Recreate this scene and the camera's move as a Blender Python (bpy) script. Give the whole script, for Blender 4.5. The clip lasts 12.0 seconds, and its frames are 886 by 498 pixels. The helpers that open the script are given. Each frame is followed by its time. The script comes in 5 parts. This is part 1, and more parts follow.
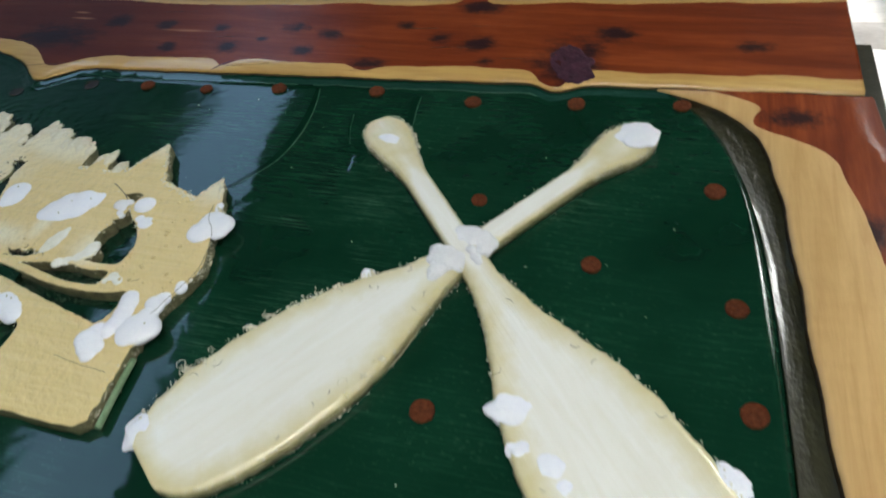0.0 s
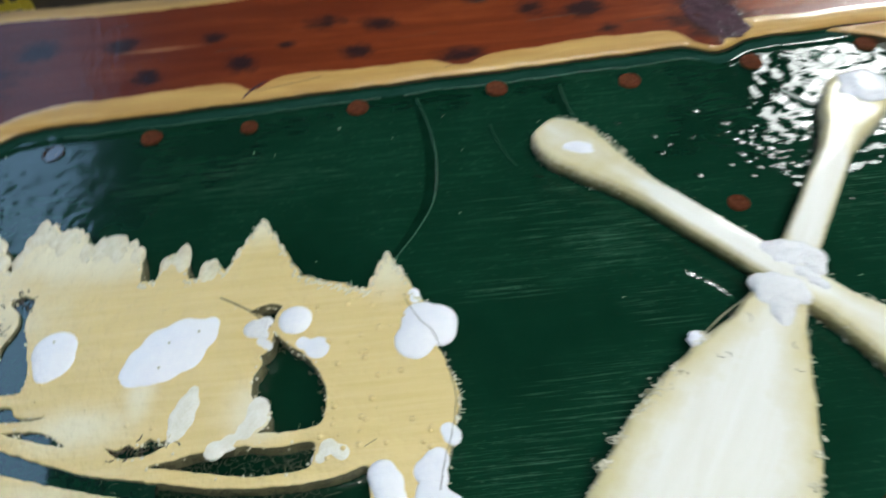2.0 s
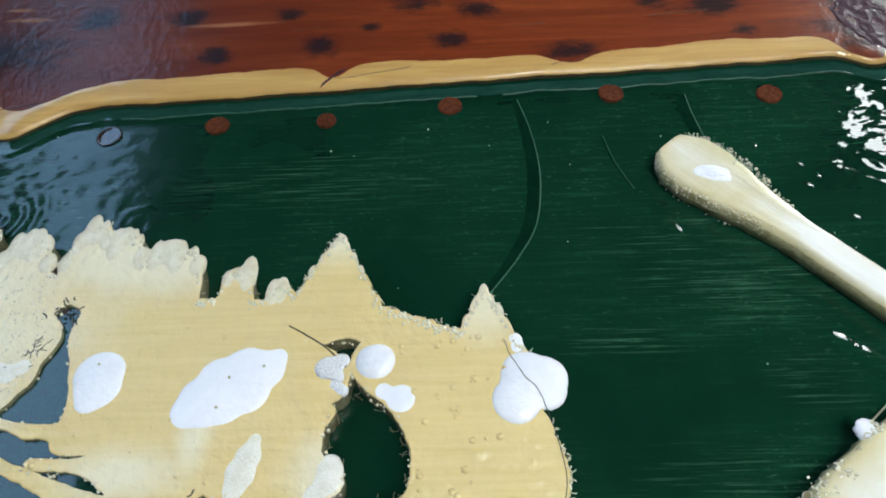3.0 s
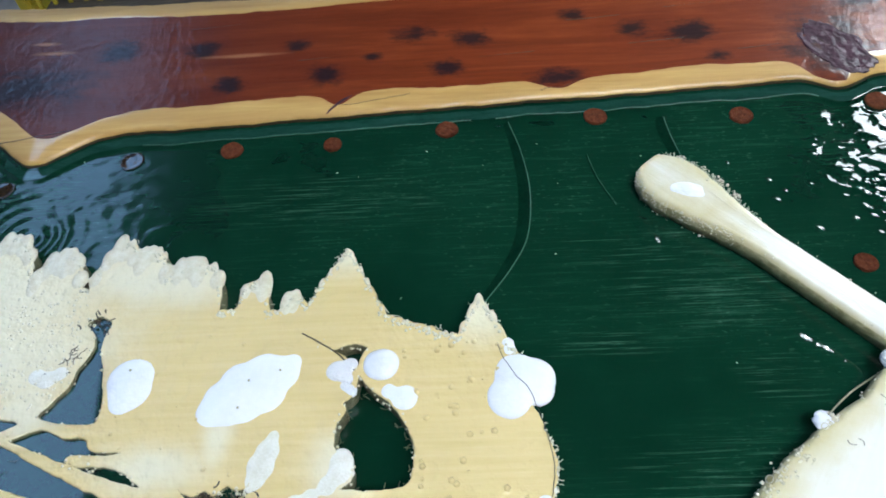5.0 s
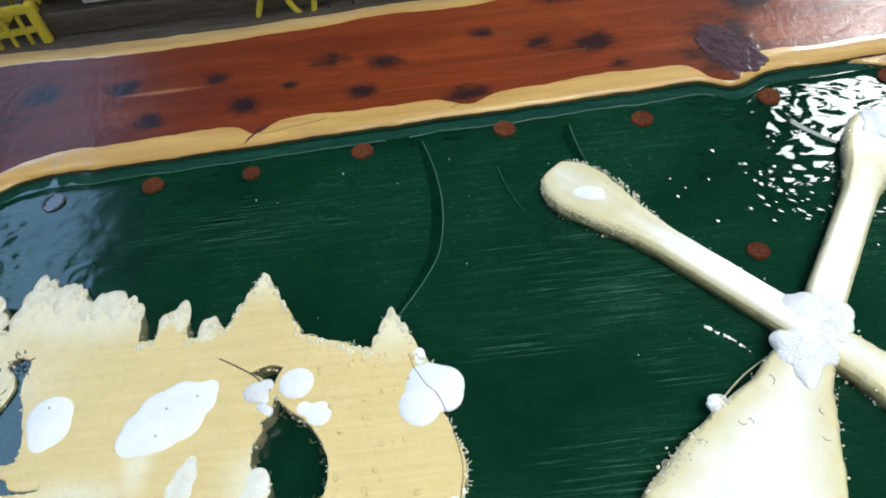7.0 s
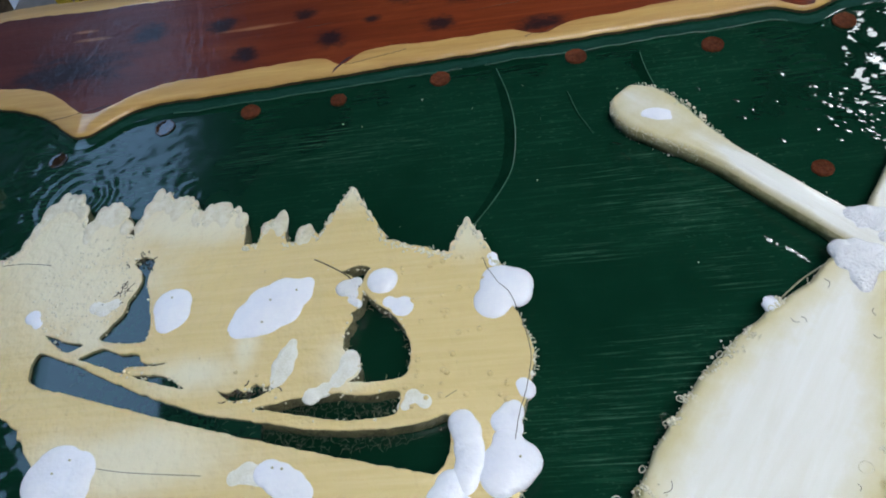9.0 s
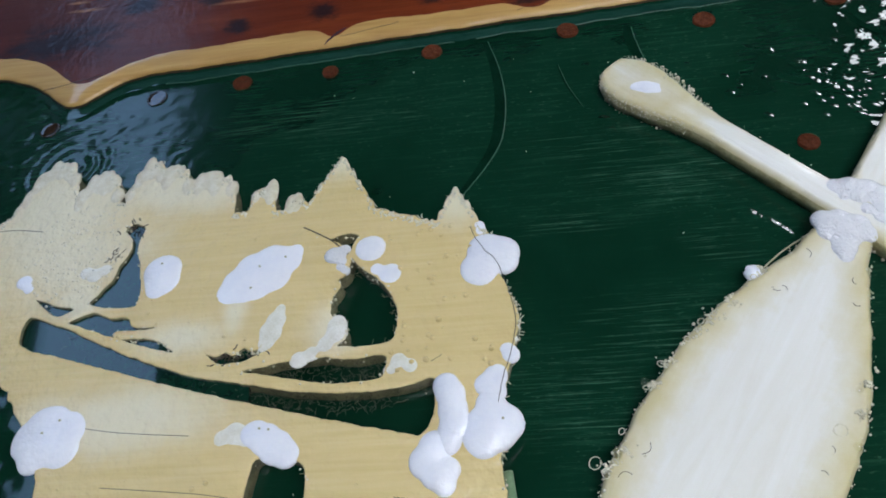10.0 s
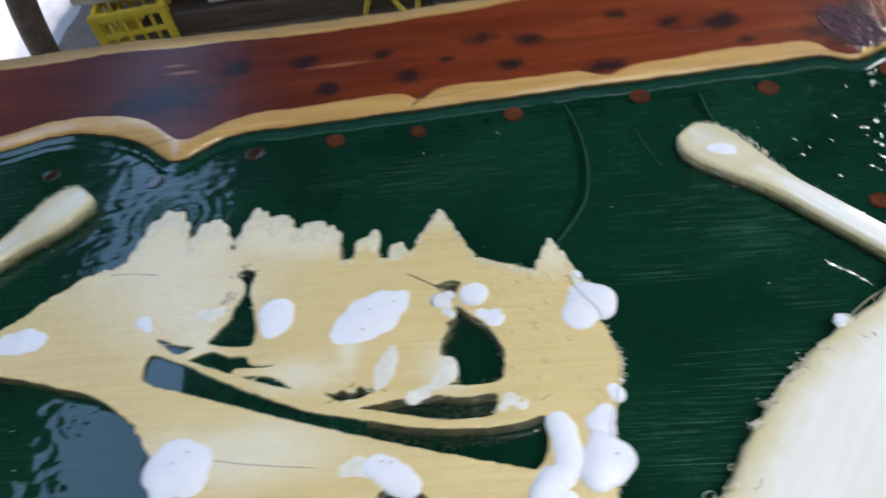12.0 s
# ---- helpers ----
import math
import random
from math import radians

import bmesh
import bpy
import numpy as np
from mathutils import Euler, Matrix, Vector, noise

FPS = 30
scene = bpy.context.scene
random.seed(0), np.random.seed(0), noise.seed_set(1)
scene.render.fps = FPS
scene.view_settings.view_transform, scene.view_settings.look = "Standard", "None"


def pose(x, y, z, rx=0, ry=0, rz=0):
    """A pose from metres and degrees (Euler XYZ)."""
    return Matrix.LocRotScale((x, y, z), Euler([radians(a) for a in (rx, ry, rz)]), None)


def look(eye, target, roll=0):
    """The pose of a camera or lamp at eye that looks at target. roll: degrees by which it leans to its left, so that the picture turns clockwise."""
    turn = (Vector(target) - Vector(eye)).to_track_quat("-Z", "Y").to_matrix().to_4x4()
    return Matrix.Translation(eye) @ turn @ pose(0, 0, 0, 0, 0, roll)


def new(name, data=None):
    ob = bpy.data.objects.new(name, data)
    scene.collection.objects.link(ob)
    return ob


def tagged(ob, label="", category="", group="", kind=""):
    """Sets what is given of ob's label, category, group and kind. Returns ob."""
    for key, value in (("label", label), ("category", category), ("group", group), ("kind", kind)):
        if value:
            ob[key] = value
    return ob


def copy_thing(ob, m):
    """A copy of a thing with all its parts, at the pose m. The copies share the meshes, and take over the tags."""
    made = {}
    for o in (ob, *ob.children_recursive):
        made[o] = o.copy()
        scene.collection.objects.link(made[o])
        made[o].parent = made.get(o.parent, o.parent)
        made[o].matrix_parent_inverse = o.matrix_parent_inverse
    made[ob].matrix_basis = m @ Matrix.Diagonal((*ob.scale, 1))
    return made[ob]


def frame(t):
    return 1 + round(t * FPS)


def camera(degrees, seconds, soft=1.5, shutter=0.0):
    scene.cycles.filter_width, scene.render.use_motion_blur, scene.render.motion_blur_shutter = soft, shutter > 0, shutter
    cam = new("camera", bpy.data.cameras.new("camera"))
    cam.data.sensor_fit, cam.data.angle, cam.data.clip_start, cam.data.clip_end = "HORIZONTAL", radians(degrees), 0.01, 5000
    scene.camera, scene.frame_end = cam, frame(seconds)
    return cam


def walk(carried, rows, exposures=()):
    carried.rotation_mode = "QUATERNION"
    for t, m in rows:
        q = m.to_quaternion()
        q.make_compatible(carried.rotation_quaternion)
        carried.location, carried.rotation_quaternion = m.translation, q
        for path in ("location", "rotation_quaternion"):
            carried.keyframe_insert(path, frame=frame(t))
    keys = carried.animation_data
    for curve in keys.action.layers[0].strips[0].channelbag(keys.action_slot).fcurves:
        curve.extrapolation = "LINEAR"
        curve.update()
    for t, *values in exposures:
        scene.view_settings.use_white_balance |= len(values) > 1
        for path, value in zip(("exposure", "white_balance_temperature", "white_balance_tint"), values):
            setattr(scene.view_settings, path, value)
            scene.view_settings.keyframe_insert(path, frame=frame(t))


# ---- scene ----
cam = camera(66.4, 12.0, soft=1.8, shutter=0.5)
PATH = [
    (0, (0.414, -0.579, 0.438), (-0.11, 0.665, -1.037), -9.8),
    (0.2, (0.39, -0.554, 0.446), (-0.126, 0.699, -1.025), -8.9),
    (0.5, (0.297, -0.526, 0.461), (-0.126, 0.898, -0.878), -11.9),
    (0.7, (0.203, -0.527, 0.459), (-0.06, 0.982, -0.828), -12.3),
    (1, (0.075, -0.533, 0.462), (0.036, 0.932, -0.899), -11.2),
    (1.5, (0.066, -0.504, 0.44), (0.17, 0.813, -1.061), -6.9),
    (2, (0.051, -0.453, 0.383), (0.081, 0.764, -1.204), -4.8),
    (2.5, (0.014, -0.402, 0.341), (-0.067, 0.691, -1.332), -5.7),
    (3, (0.012, -0.382, 0.349), (-0.069, 0.787, -1.272), -4.9),
    (5, (0.015, -0.405, 0.381), (-0.066, 0.794, -1.217), -5.5),
    (5.5, (0.03, -0.401, 0.386), (-0.015, 0.837, -1.184), -6.5),
    (6, (0.05, -0.403, 0.392), (0.031, 0.844, -1.171), -7.7),
    (6.5, (0.062, -0.41, 0.388), (0.056, 0.836, -1.176), -7.4),
    (7, (0.061, -0.418, 0.389), (0.048, 0.819, -1.182), -7.0),
    (7.5, (0.05, -0.432, 0.395), (-0.043, 0.797, -1.18), -8.3),
    (9.5, (0.058, -0.477, 0.403), (-0.174, 0.65, -1.233), -15.0),
    (10, (0.061, -0.482, 0.398), (-0.159, 0.636, -1.246), -14.1),
    (10.5, (0.062, -0.479, 0.401), (-0.163, 0.629, -1.248), -14.3),
    (11, (0.069, -0.473, 0.404), (-0.141, 0.647, -1.239), -14.2),
    (11.5, (0.066, -0.474, 0.409), (-0.171, 0.68, -1.207), -14.7),
    (11.9, (0.02, -0.493, 0.426), (-0.215, 0.723, -1.144), -13.8),
    (12, (-0.006, -0.508, 0.431), (-0.226, 0.746, -1.112), -12.4),
]
EXPOSURES = [(0.0, -0.14, 6800, 10), (0.5, 0.17, 6250, 9), (1.0, 0.34, 6700, 11), (2.5, 0.16, 6500, 9), (3.0, 0.34, 6400, 10), (5.0, 0.5, 6000, 12), (5.5, 0.56, 5900, 13), (6.5, 0.58, 6350, 10), (7.5, 0.46, 6400, 10), (9.5, -0.08, 6200, 16), (10.5, -0.10, 6200, 17), (11.5, 0.00, 6200, 17), (12.0, 0.14, 6250, 17)]
walk(cam, [(t, look(eye, target, roll)) for t, eye, target, roll in PATH], EXPOSURES)

# ---------------------------------------------------------------- light
FLOOR_Z, CEIL_Z = -0.86, 1.7
world = bpy.data.worlds.new("sky")
scene.world = world
world.use_nodes = True
wn = world.node_tree
sky = wn.nodes.new("ShaderNodeTexSky")
sky.sky_type, sky.sun_disc = "NISHITA", False
sky.sun_elevation, sky.sun_rotation = radians(43), radians(-117)
wn.links.new(sky.outputs[0], wn.nodes["Background"].inputs[0])
wn.nodes["Background"].inputs[1].default_value = 0.15
sun_data = bpy.data.lights.new("sun", "SUN")
sun_data.energy, sun_data.angle, sun_data.color = 4.5, radians(0.6), (1.0, 0.95, 0.88)
sun = new("sun", sun_data)
sun.matrix_world = look((-3.0, -1.5, 3.2), (0, 0, 0))
PANEL_POWER = 14.0
SKY_X0, SKY_X1, SKY_Y0, SKY_Y1 = -2.02, -1.49, -0.35, 3.4  # its edges at y = 2
SKY_LEAN = -0.16
pane_data = bpy.data.lights.new("skylight", "AREA")
pane_data.shape, pane_data.size, pane_data.size_y = "RECTANGLE", SKY_X1 - SKY_X0, SKY_Y1 - SKY_Y0
pane_data.energy, pane_data.color = 17.0, (0.34, 0.62, 1.0)
pane = new("skylight", pane_data)
pane.matrix_world = pose((SKY_X0 + SKY_X1) / 2 + SKY_LEAN * ((SKY_Y0 + SKY_Y1) / 2 - 2.0), (SKY_Y0 + SKY_Y1) / 2, CEIL_Z + 0.05, 0, 0, -math.degrees(math.atan(SKY_LEAN)))


# ---------------------------------------------------------------- materials
def material(name):
    m = bpy.data.materials.new(name)
    m.use_nodes = True
    return m, m.node_tree, m.node_tree.nodes["Principled BSDF"]


def node(tree, kind, **values):
    n = tree.nodes.new(kind)
    for key, value in values.items():
        n.inputs[key].default_value = value
    return n


def coords(tree, scale=(1, 1, 1), source="Object"):
    tc = tree.nodes.new("ShaderNodeTexCoord")
    mp = node(tree, "ShaderNodeMapping", Scale=scale)
    tree.links.new(tc.outputs[source], mp.inputs["Vector"])
    return mp.outputs[0]


def grain(tree, vec, scale, detail=4.0, rough=0.6, twist=0.0):
    n = node(tree, "ShaderNodeTexNoise", Scale=scale, Detail=detail, Roughness=rough, Distortion=twist)
    tree.links.new(vec, n.inputs["Vector"])
    return n.outputs["Fac"]


def ramp(tree, fac, stops):
    r = tree.nodes.new("ShaderNodeValToRGB")
    while len(r.color_ramp.elements) < len(stops):
        r.color_ramp.elements.new(0.5)
    for e, (p, c) in zip(r.color_ramp.elements, stops):
        e.position, e.color = p, (*c, 1) if len(c) == 3 else c
    tree.links.new(fac, r.inputs[0])
    return r.outputs[0]


def blend(tree, fac, a, b, mode="MIX"):
    m = tree.nodes.new("ShaderNodeMix")
    m.data_type, m.blend_type = "RGBA", mode
    for sock, v in ((m.inputs[0], fac), (m.inputs[6], a), (m.inputs[7], b)):
        if isinstance(v, (int, float)):
            sock.default_value = v
        elif isinstance(v, tuple):
            sock.default_value = (*v, 1)
        else:
            tree.links.new(v, sock)
    return m.outputs[2]


def maths(tree, op, a, b=0.0, clamp=False):
    m = tree.nodes.new("ShaderNodeMath")
    m.operation, m.use_clamp = op, clamp
    for sock, v in zip(m.inputs, (a, b)):
        if isinstance(v, (int, float)):
            sock.default_value = v
        else:
            tree.links.new(v, sock)
    return m.outputs[0]


def spot(tree, vec, centre, size, wobble, softness=0.6):
    """1 inside an uneven oval patch, 0 outside it."""
    sub = tree.nodes.new("ShaderNodeVectorMath")
    sub.operation = "SUBTRACT"
    sub.inputs[1].default_value = centre
    tree.links.new(vec, sub.inputs[0])
    div = tree.nodes.new("ShaderNodeVectorMath")
    div.operation = "DIVIDE"
    div.inputs[1].default_value = (*size, 1000)
    tree.links.new(sub.outputs[0], div.inputs[0])
    ln = tree.nodes.new("ShaderNodeVectorMath")
    ln.operation = "LENGTH"
    tree.links.new(div.outputs[0], ln.inputs[0])
    d = maths(tree, "ADD", ln.outputs["Value"], wobble)
    mr = node(tree, "ShaderNodeMapRange")
    mr.interpolation_type = "SMOOTHSTEP"
    for i, v in ((1, 1.0 + softness), (2, 1.0 - softness), (3, 0.0), (4, 1.0)):
        mr.inputs[i].default_value = v
    tree.links.new(d, mr.inputs[0])
    return mr.outputs[0]


def bump(tree, bsdf, height, distance, strength=1.0, socket="Normal"):
    b = node(tree, "ShaderNodeBump", Strength=strength, Distance=distance)
    tree.links.new(height, b.inputs["Height"])
    tree.links.new(b.outputs[0], bsdf.inputs[socket])


def simple(name, dark, light, rough=0.6, scale=20, metal=0.0, relief=0.001, stretch=(1, 1, 1), coat=0.0, source="Object", gloss=0.5):
    m, t, b = material(name)
    v = coords(t, stretch, source)
    n = maths(t, "ADD", maths(t, "MULTIPLY", grain(t, v, scale), 0.6), maths(t, "MULTIPLY", grain(t, v, scale * 6, 3), 0.4))
    t.links.new(ramp(t, n, [(0.32, dark), (0.68, light)]), b.inputs["Base Color"])
    b.inputs["Roughness"].default_value, b.inputs["Metallic"].default_value = rough, metal
    b.inputs["Specular IOR Level"].default_value = gloss
    b.inputs["Coat Weight"].default_value, b.inputs["Coat Roughness"].default_value = coat, 0.04
    if relief:
        bump(t, b, n, relief)
    return m


def green_paint():
    """Green painted panel under a wet layer of clear resin."""
    m, t, b = material("green paint under wet resin")
    v = coords(t)
    streak = grain(t, coords(t, (6, 110, 1)), 3.0, 6, 0.7)
    cloud = grain(t, v, 7.0, 3)
    base = ramp(t, cloud, [(0.3, (0.0024, 0.022, 0.0115)), (0.7, (0.0052, 0.037, 0.020))])
    scuff = maths(t, "MULTIPLY", ramp(t, streak, [(0.52, (0, 0, 0)), (0.68, (1, 1, 1))]), ramp(t, cloud, [(0.42, (0, 0, 0)), (0.6, (1, 1, 1))]))
    fleck = ramp(t, grain(t, coords(t, (40, 120, 1)), 4.0, 2), [(0.62, (0, 0, 0)), (0.70, (1, 1, 1))])
    fleck = maths(t, "MULTIPLY", fleck, ramp(t, cloud, [(0.45, (0, 0, 0)), (0.6, (1, 1, 1))]))
    col = blend(t, maths(t, "MULTIPLY", scuff, 0.34), base, (0.035, 0.13, 0.075))
    brush = ramp(t, grain(t, coords(t, (5, 190, 1)), 3.0, 5, 0.75), [(0.53, (0, 0, 0)), (0.68, (1, 1, 1))])
    patch = None
    ragged = maths(t, "MULTIPLY", maths(t, "SUBTRACT", grain(t, v, 30.0, 5, 0.7), 0.5), 2.2)
    for x, y, a, c in ((0.185, -0.166, 0.055, 0.020), (0.10, -0.200, 0.030, 0.010), (0.20, -0.225, 0.018, 0.014), (0.13, -0.125, 0.05, 0.012), (0.15, -0.285, 0.05, 0.02), (-0.10, -0.07, 0.07, 0.02), (0.36, -0.14, 0.03, 0.02), (0.09, -0.33, 0.03, 0.03)):
        p = spot(t, v, (x, y, 0), (a, c), ragged, 0.8)
        patch = p if patch is None else maths(t, "MAXIMUM", patch, p)
    col = blend(t, maths(t, "MULTIPLY", maths(t, "MULTIPLY", brush, patch), 0.72), col, (0.085, 0.21, 0.135))
    col = blend(t, maths(t, "MULTIPLY", fleck, 0.2), col, (0.12, 0.26, 0.17))
    t.links.new(col, b.inputs["Base Color"])
    b.inputs["Roughness"].default_value = 0.55
    b.inputs["Specular IOR Level"].default_value = 0.0
    b.inputs["Coat Weight"].default_value, b.inputs["Coat Roughness"].default_value = 0.8, 0.04
    b.inputs["Coat IOR"].default_value = 1.5
    dull = ramp(t, grain(t, v, 11.0, 3), [(0.35, (0.0, 0.0, 0.0)), (0.7, (0.06, 0.06, 0.06))])
    dull = maths(t, "ADD", dull, maths(t, "MULTIPLY", spot(t, v, (-0.24, -0.06, 0), (0.20, 0.10), 0.0, 0.9), 0.08))
    keen = maths(t, "SUBTRACT", 1.0, spot(t, v, (0.36, -0.12, 0), (0.28, 0.24), 0.0, 0.7))
    t.links.new(maths(t, "ADD", maths(t, "MULTIPLY", dull, keen), 0.03), b.inputs["Coat Roughness"])
    wob = maths(t, "MULTIPLY", maths(t, "SUBTRACT", grain(t, v, 14.0), 0.5), 0.9)
    left = maths(t, "MULTIPLY", spot(t, v, (-0.33, -0.09, 0), (0.10, 0.075), wob, 0.7), 0.32)
    right = maths(t, "MULTIPLY", spot(t, v, (0.40, -0.04, 0), (0.11, 0.09), wob, 0.6), 0.5)
    low = maths(t, "MULTIPLY", spot(t, v, (-0.42, -0.36, 0), (0.2, 0.12), wob, 0.7), 0.16)
    mask = maths(t, "ADD", maths(t, "MAXIMUM", maths(t, "MAXIMUM", left, right), low), 0.05)
    cell = node(t, "ShaderNodeTexVoronoi", Scale=75.0, Randomness=1.0)
    cell.feature = "SMOOTH_F1"
    t.links.new(coords(t, (1.0, 1.35, 1)), cell.inputs["Vector"])
    rip = maths(t, "ADD", grain(t, coords(t, (1.0, 1.6, 1)), 24.0, 1.0, 0.5, 1.2), maths(t, "MULTIPLY", cell.outputs["Distance"], 0.45))
    swell = grain(t, v, 9.0, 1.0)
    ring = node(t, "ShaderNodeTexWave", Scale=26.0, Distortion=1.5, Detail=1.0)
    ring.wave_type, ring.rings_direction = "RINGS", "SPHERICAL"
    mp = node(t, "ShaderNodeMapping", Location=(0.315, 0.095, 0))
    tc = t.nodes.new("ShaderNodeTexCoord")
    t.links.new(tc.outputs["Object"], mp.inputs["Vector"])
    t.links.new(mp.outputs[0], ring.inputs["Vector"])
    rings = maths(t, "MULTIPLY", ring.outputs["Fac"], spot(t, v, (-0.315, -0.095, 0), (0.04, 0.035), 0.0, 0.6))
    h = maths(t, "ADD", maths(t, "MULTIPLY", maths(t, "ADD", rip, maths(t, "MULTIPLY", rings, 0.35)), mask), maths(t, "MULTIPLY", swell, 0.25))
    bump(t, b, h, 0.0034, 1.0, "Coat Normal")
    bump(t, b, streak, 0.0006)
    return m


def cedar(name, knots, along):
    """Red heartwood with dark knots under varnish; along: the axis of its grain."""
    m, t, b = material(name)
    stretch = (2.2, 26, 8) if along == "x" else (26, 2.2, 8)
    v = coords(t)
    warp = grain(t, v, 6.0, 3)
    g = coords(t, stretch)
    fibre = grain(t, g, 1.5, 5, 0.55, 0.9)
    fine = grain(t, coords(t, tuple(4 * s for s in stretch)), 3.0, 4, 0.7)
    n = maths(t, "ADD", maths(t, "MULTIPLY", fibre, 0.7), maths(t, "MULTIPLY", fine, 0.3))
    col = ramp(t, n, [(0.24, (0.095, 0.013, 0.004)), (0.5, (0.20, 0.036, 0.0095)), (0.76, (0.34, 0.078, 0.020))])
    col = blend(t, maths(t, "MULTIPLY", ramp(t, warp, [(0.48, (0, 0, 0)), (0.72, (1, 1, 1))]), 0.5), col, (0.10, 0.015, 0.007))
    wob = maths(t, "MULTIPLY", maths(t, "SUBTRACT", grain(t, coords(t, (0.6, 1.0, 1) if along == "x" else (1.0, 0.6, 1)), 60.0, 5, 0.75), 0.5), 3.4)
    deep = spot(t, v, (-0.40, 0.1, 0), (0.24, 0.2), maths(t, "MULTIPLY", maths(t, "SUBTRACT", warp, 0.5), 1.5), 0.8)
    col = blend(t, maths(t, "MULTIPLY", deep, 0.8), col, (0.045, 0.008, 0.005))
    dark = None
    for x, y, a, c in knots:
        s = spot(t, v, (x, y + (0.011 if along == "x" else 0.0), 0), (1.15 * a, 1.15 * c), wob, 0.7)
        dark = s if dark is None else maths(t, "MAXIMUM", dark, s)
    col = blend(t, maths(t, "MULTIPLY", dark, 0.93), col, (0.012, 0.007, 0.010))
    chip = None
    for x, y, a, c in ((-0.182, 0.102, 0.030, 0.0022), (-0.362, 0.120, 0.014, 0.0022), (-0.375, 0.135, 0.010, 0.002)) if along == "x" else ():
        p = spot(t, v, (x, y, 0), (a, c), maths(t, "MULTIPLY", wob, 0.4), 0.8)
        chip = p if chip is None else maths(t, "MAXIMUM", chip, p)
    if chip:
        col = blend(t, maths(t, "MULTIPLY", chip, 0.42), col, (0.55, 0.28, 0.14))
    t.links.new(col, b.inputs["Base Color"])
    b.inputs["Roughness"].default_value = 0.5
    b.inputs["Specular IOR Level"].default_value = 0.1
    b.inputs["Coat Weight"].default_value, b.inputs["Coat Roughness"].default_value = 0.34, 0.10
    bump(t, b, maths(t, "ADD", maths(t, "MULTIPLY", grain(t, v, 30.0, 3), 0.6), maths(t, "MULTIPLY", grain(t, v, 130.0, 3), 0.6)), 0.0012, 1.0, "Coat Normal")
    bump(t, b, n, 0.0006)
    return m


def pale_wood(name, dark, light, stretch, pale=None, coat=0.6, rough=0.5):
    m, t, b = material(name)
    fibre = grain(t, coords(t, stretch), 2.5, 6, 0.65, 0.5)
    blotch = grain(t, coords(t), 16.0, 4)
    col = ramp(t, fibre, [(0.25, dark), (0.75, light)])
    if pale:
        col = blend(t, ramp(t, blotch, [(0.42, (0, 0, 0)), (0.7, (0.75, 0.75, 0.75))]), col, pale)
    t.links.new(col, b.inputs["Base Color"])
    b.inputs["Roughness"].default_value = rough
    b.inputs["Coat Weight"].default_value, b.inputs["Coat Roughness"].default_value = coat, 0.12
    bump(t, b, maths(t, "ADD", maths(t, "MULTIPLY", fibre, 0.5), blotch), 0.0012)
    return m


def cutout_wood():
    """Yellow pine ply: hazed white towards the tree tops."""
    m, t, b = material("yellow pine")
    v = coords(t)
    fibre = grain(t, coords(t, (7, 150, 10)), 2.0, 5, 0.6, 0.3)
    col = ramp(t, fibre, [(0.3, (0.69, 0.535, 0.23)), (0.55, (0.735, 0.58, 0.27)), (0.8, (0.765, 0.62, 0.32))])
    wob = maths(t, "MULTIPLY", maths(t, "SUBTRACT", grain(t, v, 22.0, 4, 0.65), 0.5), 1.6)
    haze = None
    for x, y, a, c in ((-0.30, -0.155, 0.07, 0.05), (-0.2, -0.14, 0.07, 0.022), (-0.069, -0.13, 0.018, 0.014), (0.02, -0.18, 0.016, 0.02), (-0.27, -0.2, 0.05, 0.035), (-0.255, -0.235, 0.02, 0.02), (-0.17, -0.275, 0.03, 0.012), (-0.06, -0.275, 0.02, 0.015), (-0.135, -0.255, 0.008, 0.02), (-0.2, -0.33, 0.07, 0.02)):
        s = spot(t, v, (x, y, 0), (a, c), wob, 0.8)
        haze = s if haze is None else maths(t, "MAXIMUM", haze, s)
    col = blend(t, maths(t, "MULTIPLY", haze, 0.78), col, (0.83, 0.785, 0.60))
    stain = ramp(t, grain(t, v, 60.0, 3, 0.7), [(0.7, (0, 0, 0)), (0.8, (1, 1, 1))])
    col = blend(t, maths(t, "MULTIPLY", stain, 0.35), col, (0.35, 0.2, 0.07))
    t.links.new(col, b.inputs["Base Color"])
    b.inputs["Roughness"].default_value = 0.5
    b.inputs["Coat Weight"].default_value, b.inputs["Coat Roughness"].default_value = 0.8, 0.1
    lumps = maths(t, "ADD", maths(t, "MULTIPLY", grain(t, v, 35.0, 4), 1.0), maths(t, "MULTIPLY", grain(t, v, 140.0, 2), 0.4))
    bump(t, b, lumps, 0.0022)
    bump(t, b, lumps, 0.0042, 1.0, "Coat Normal")
    return m


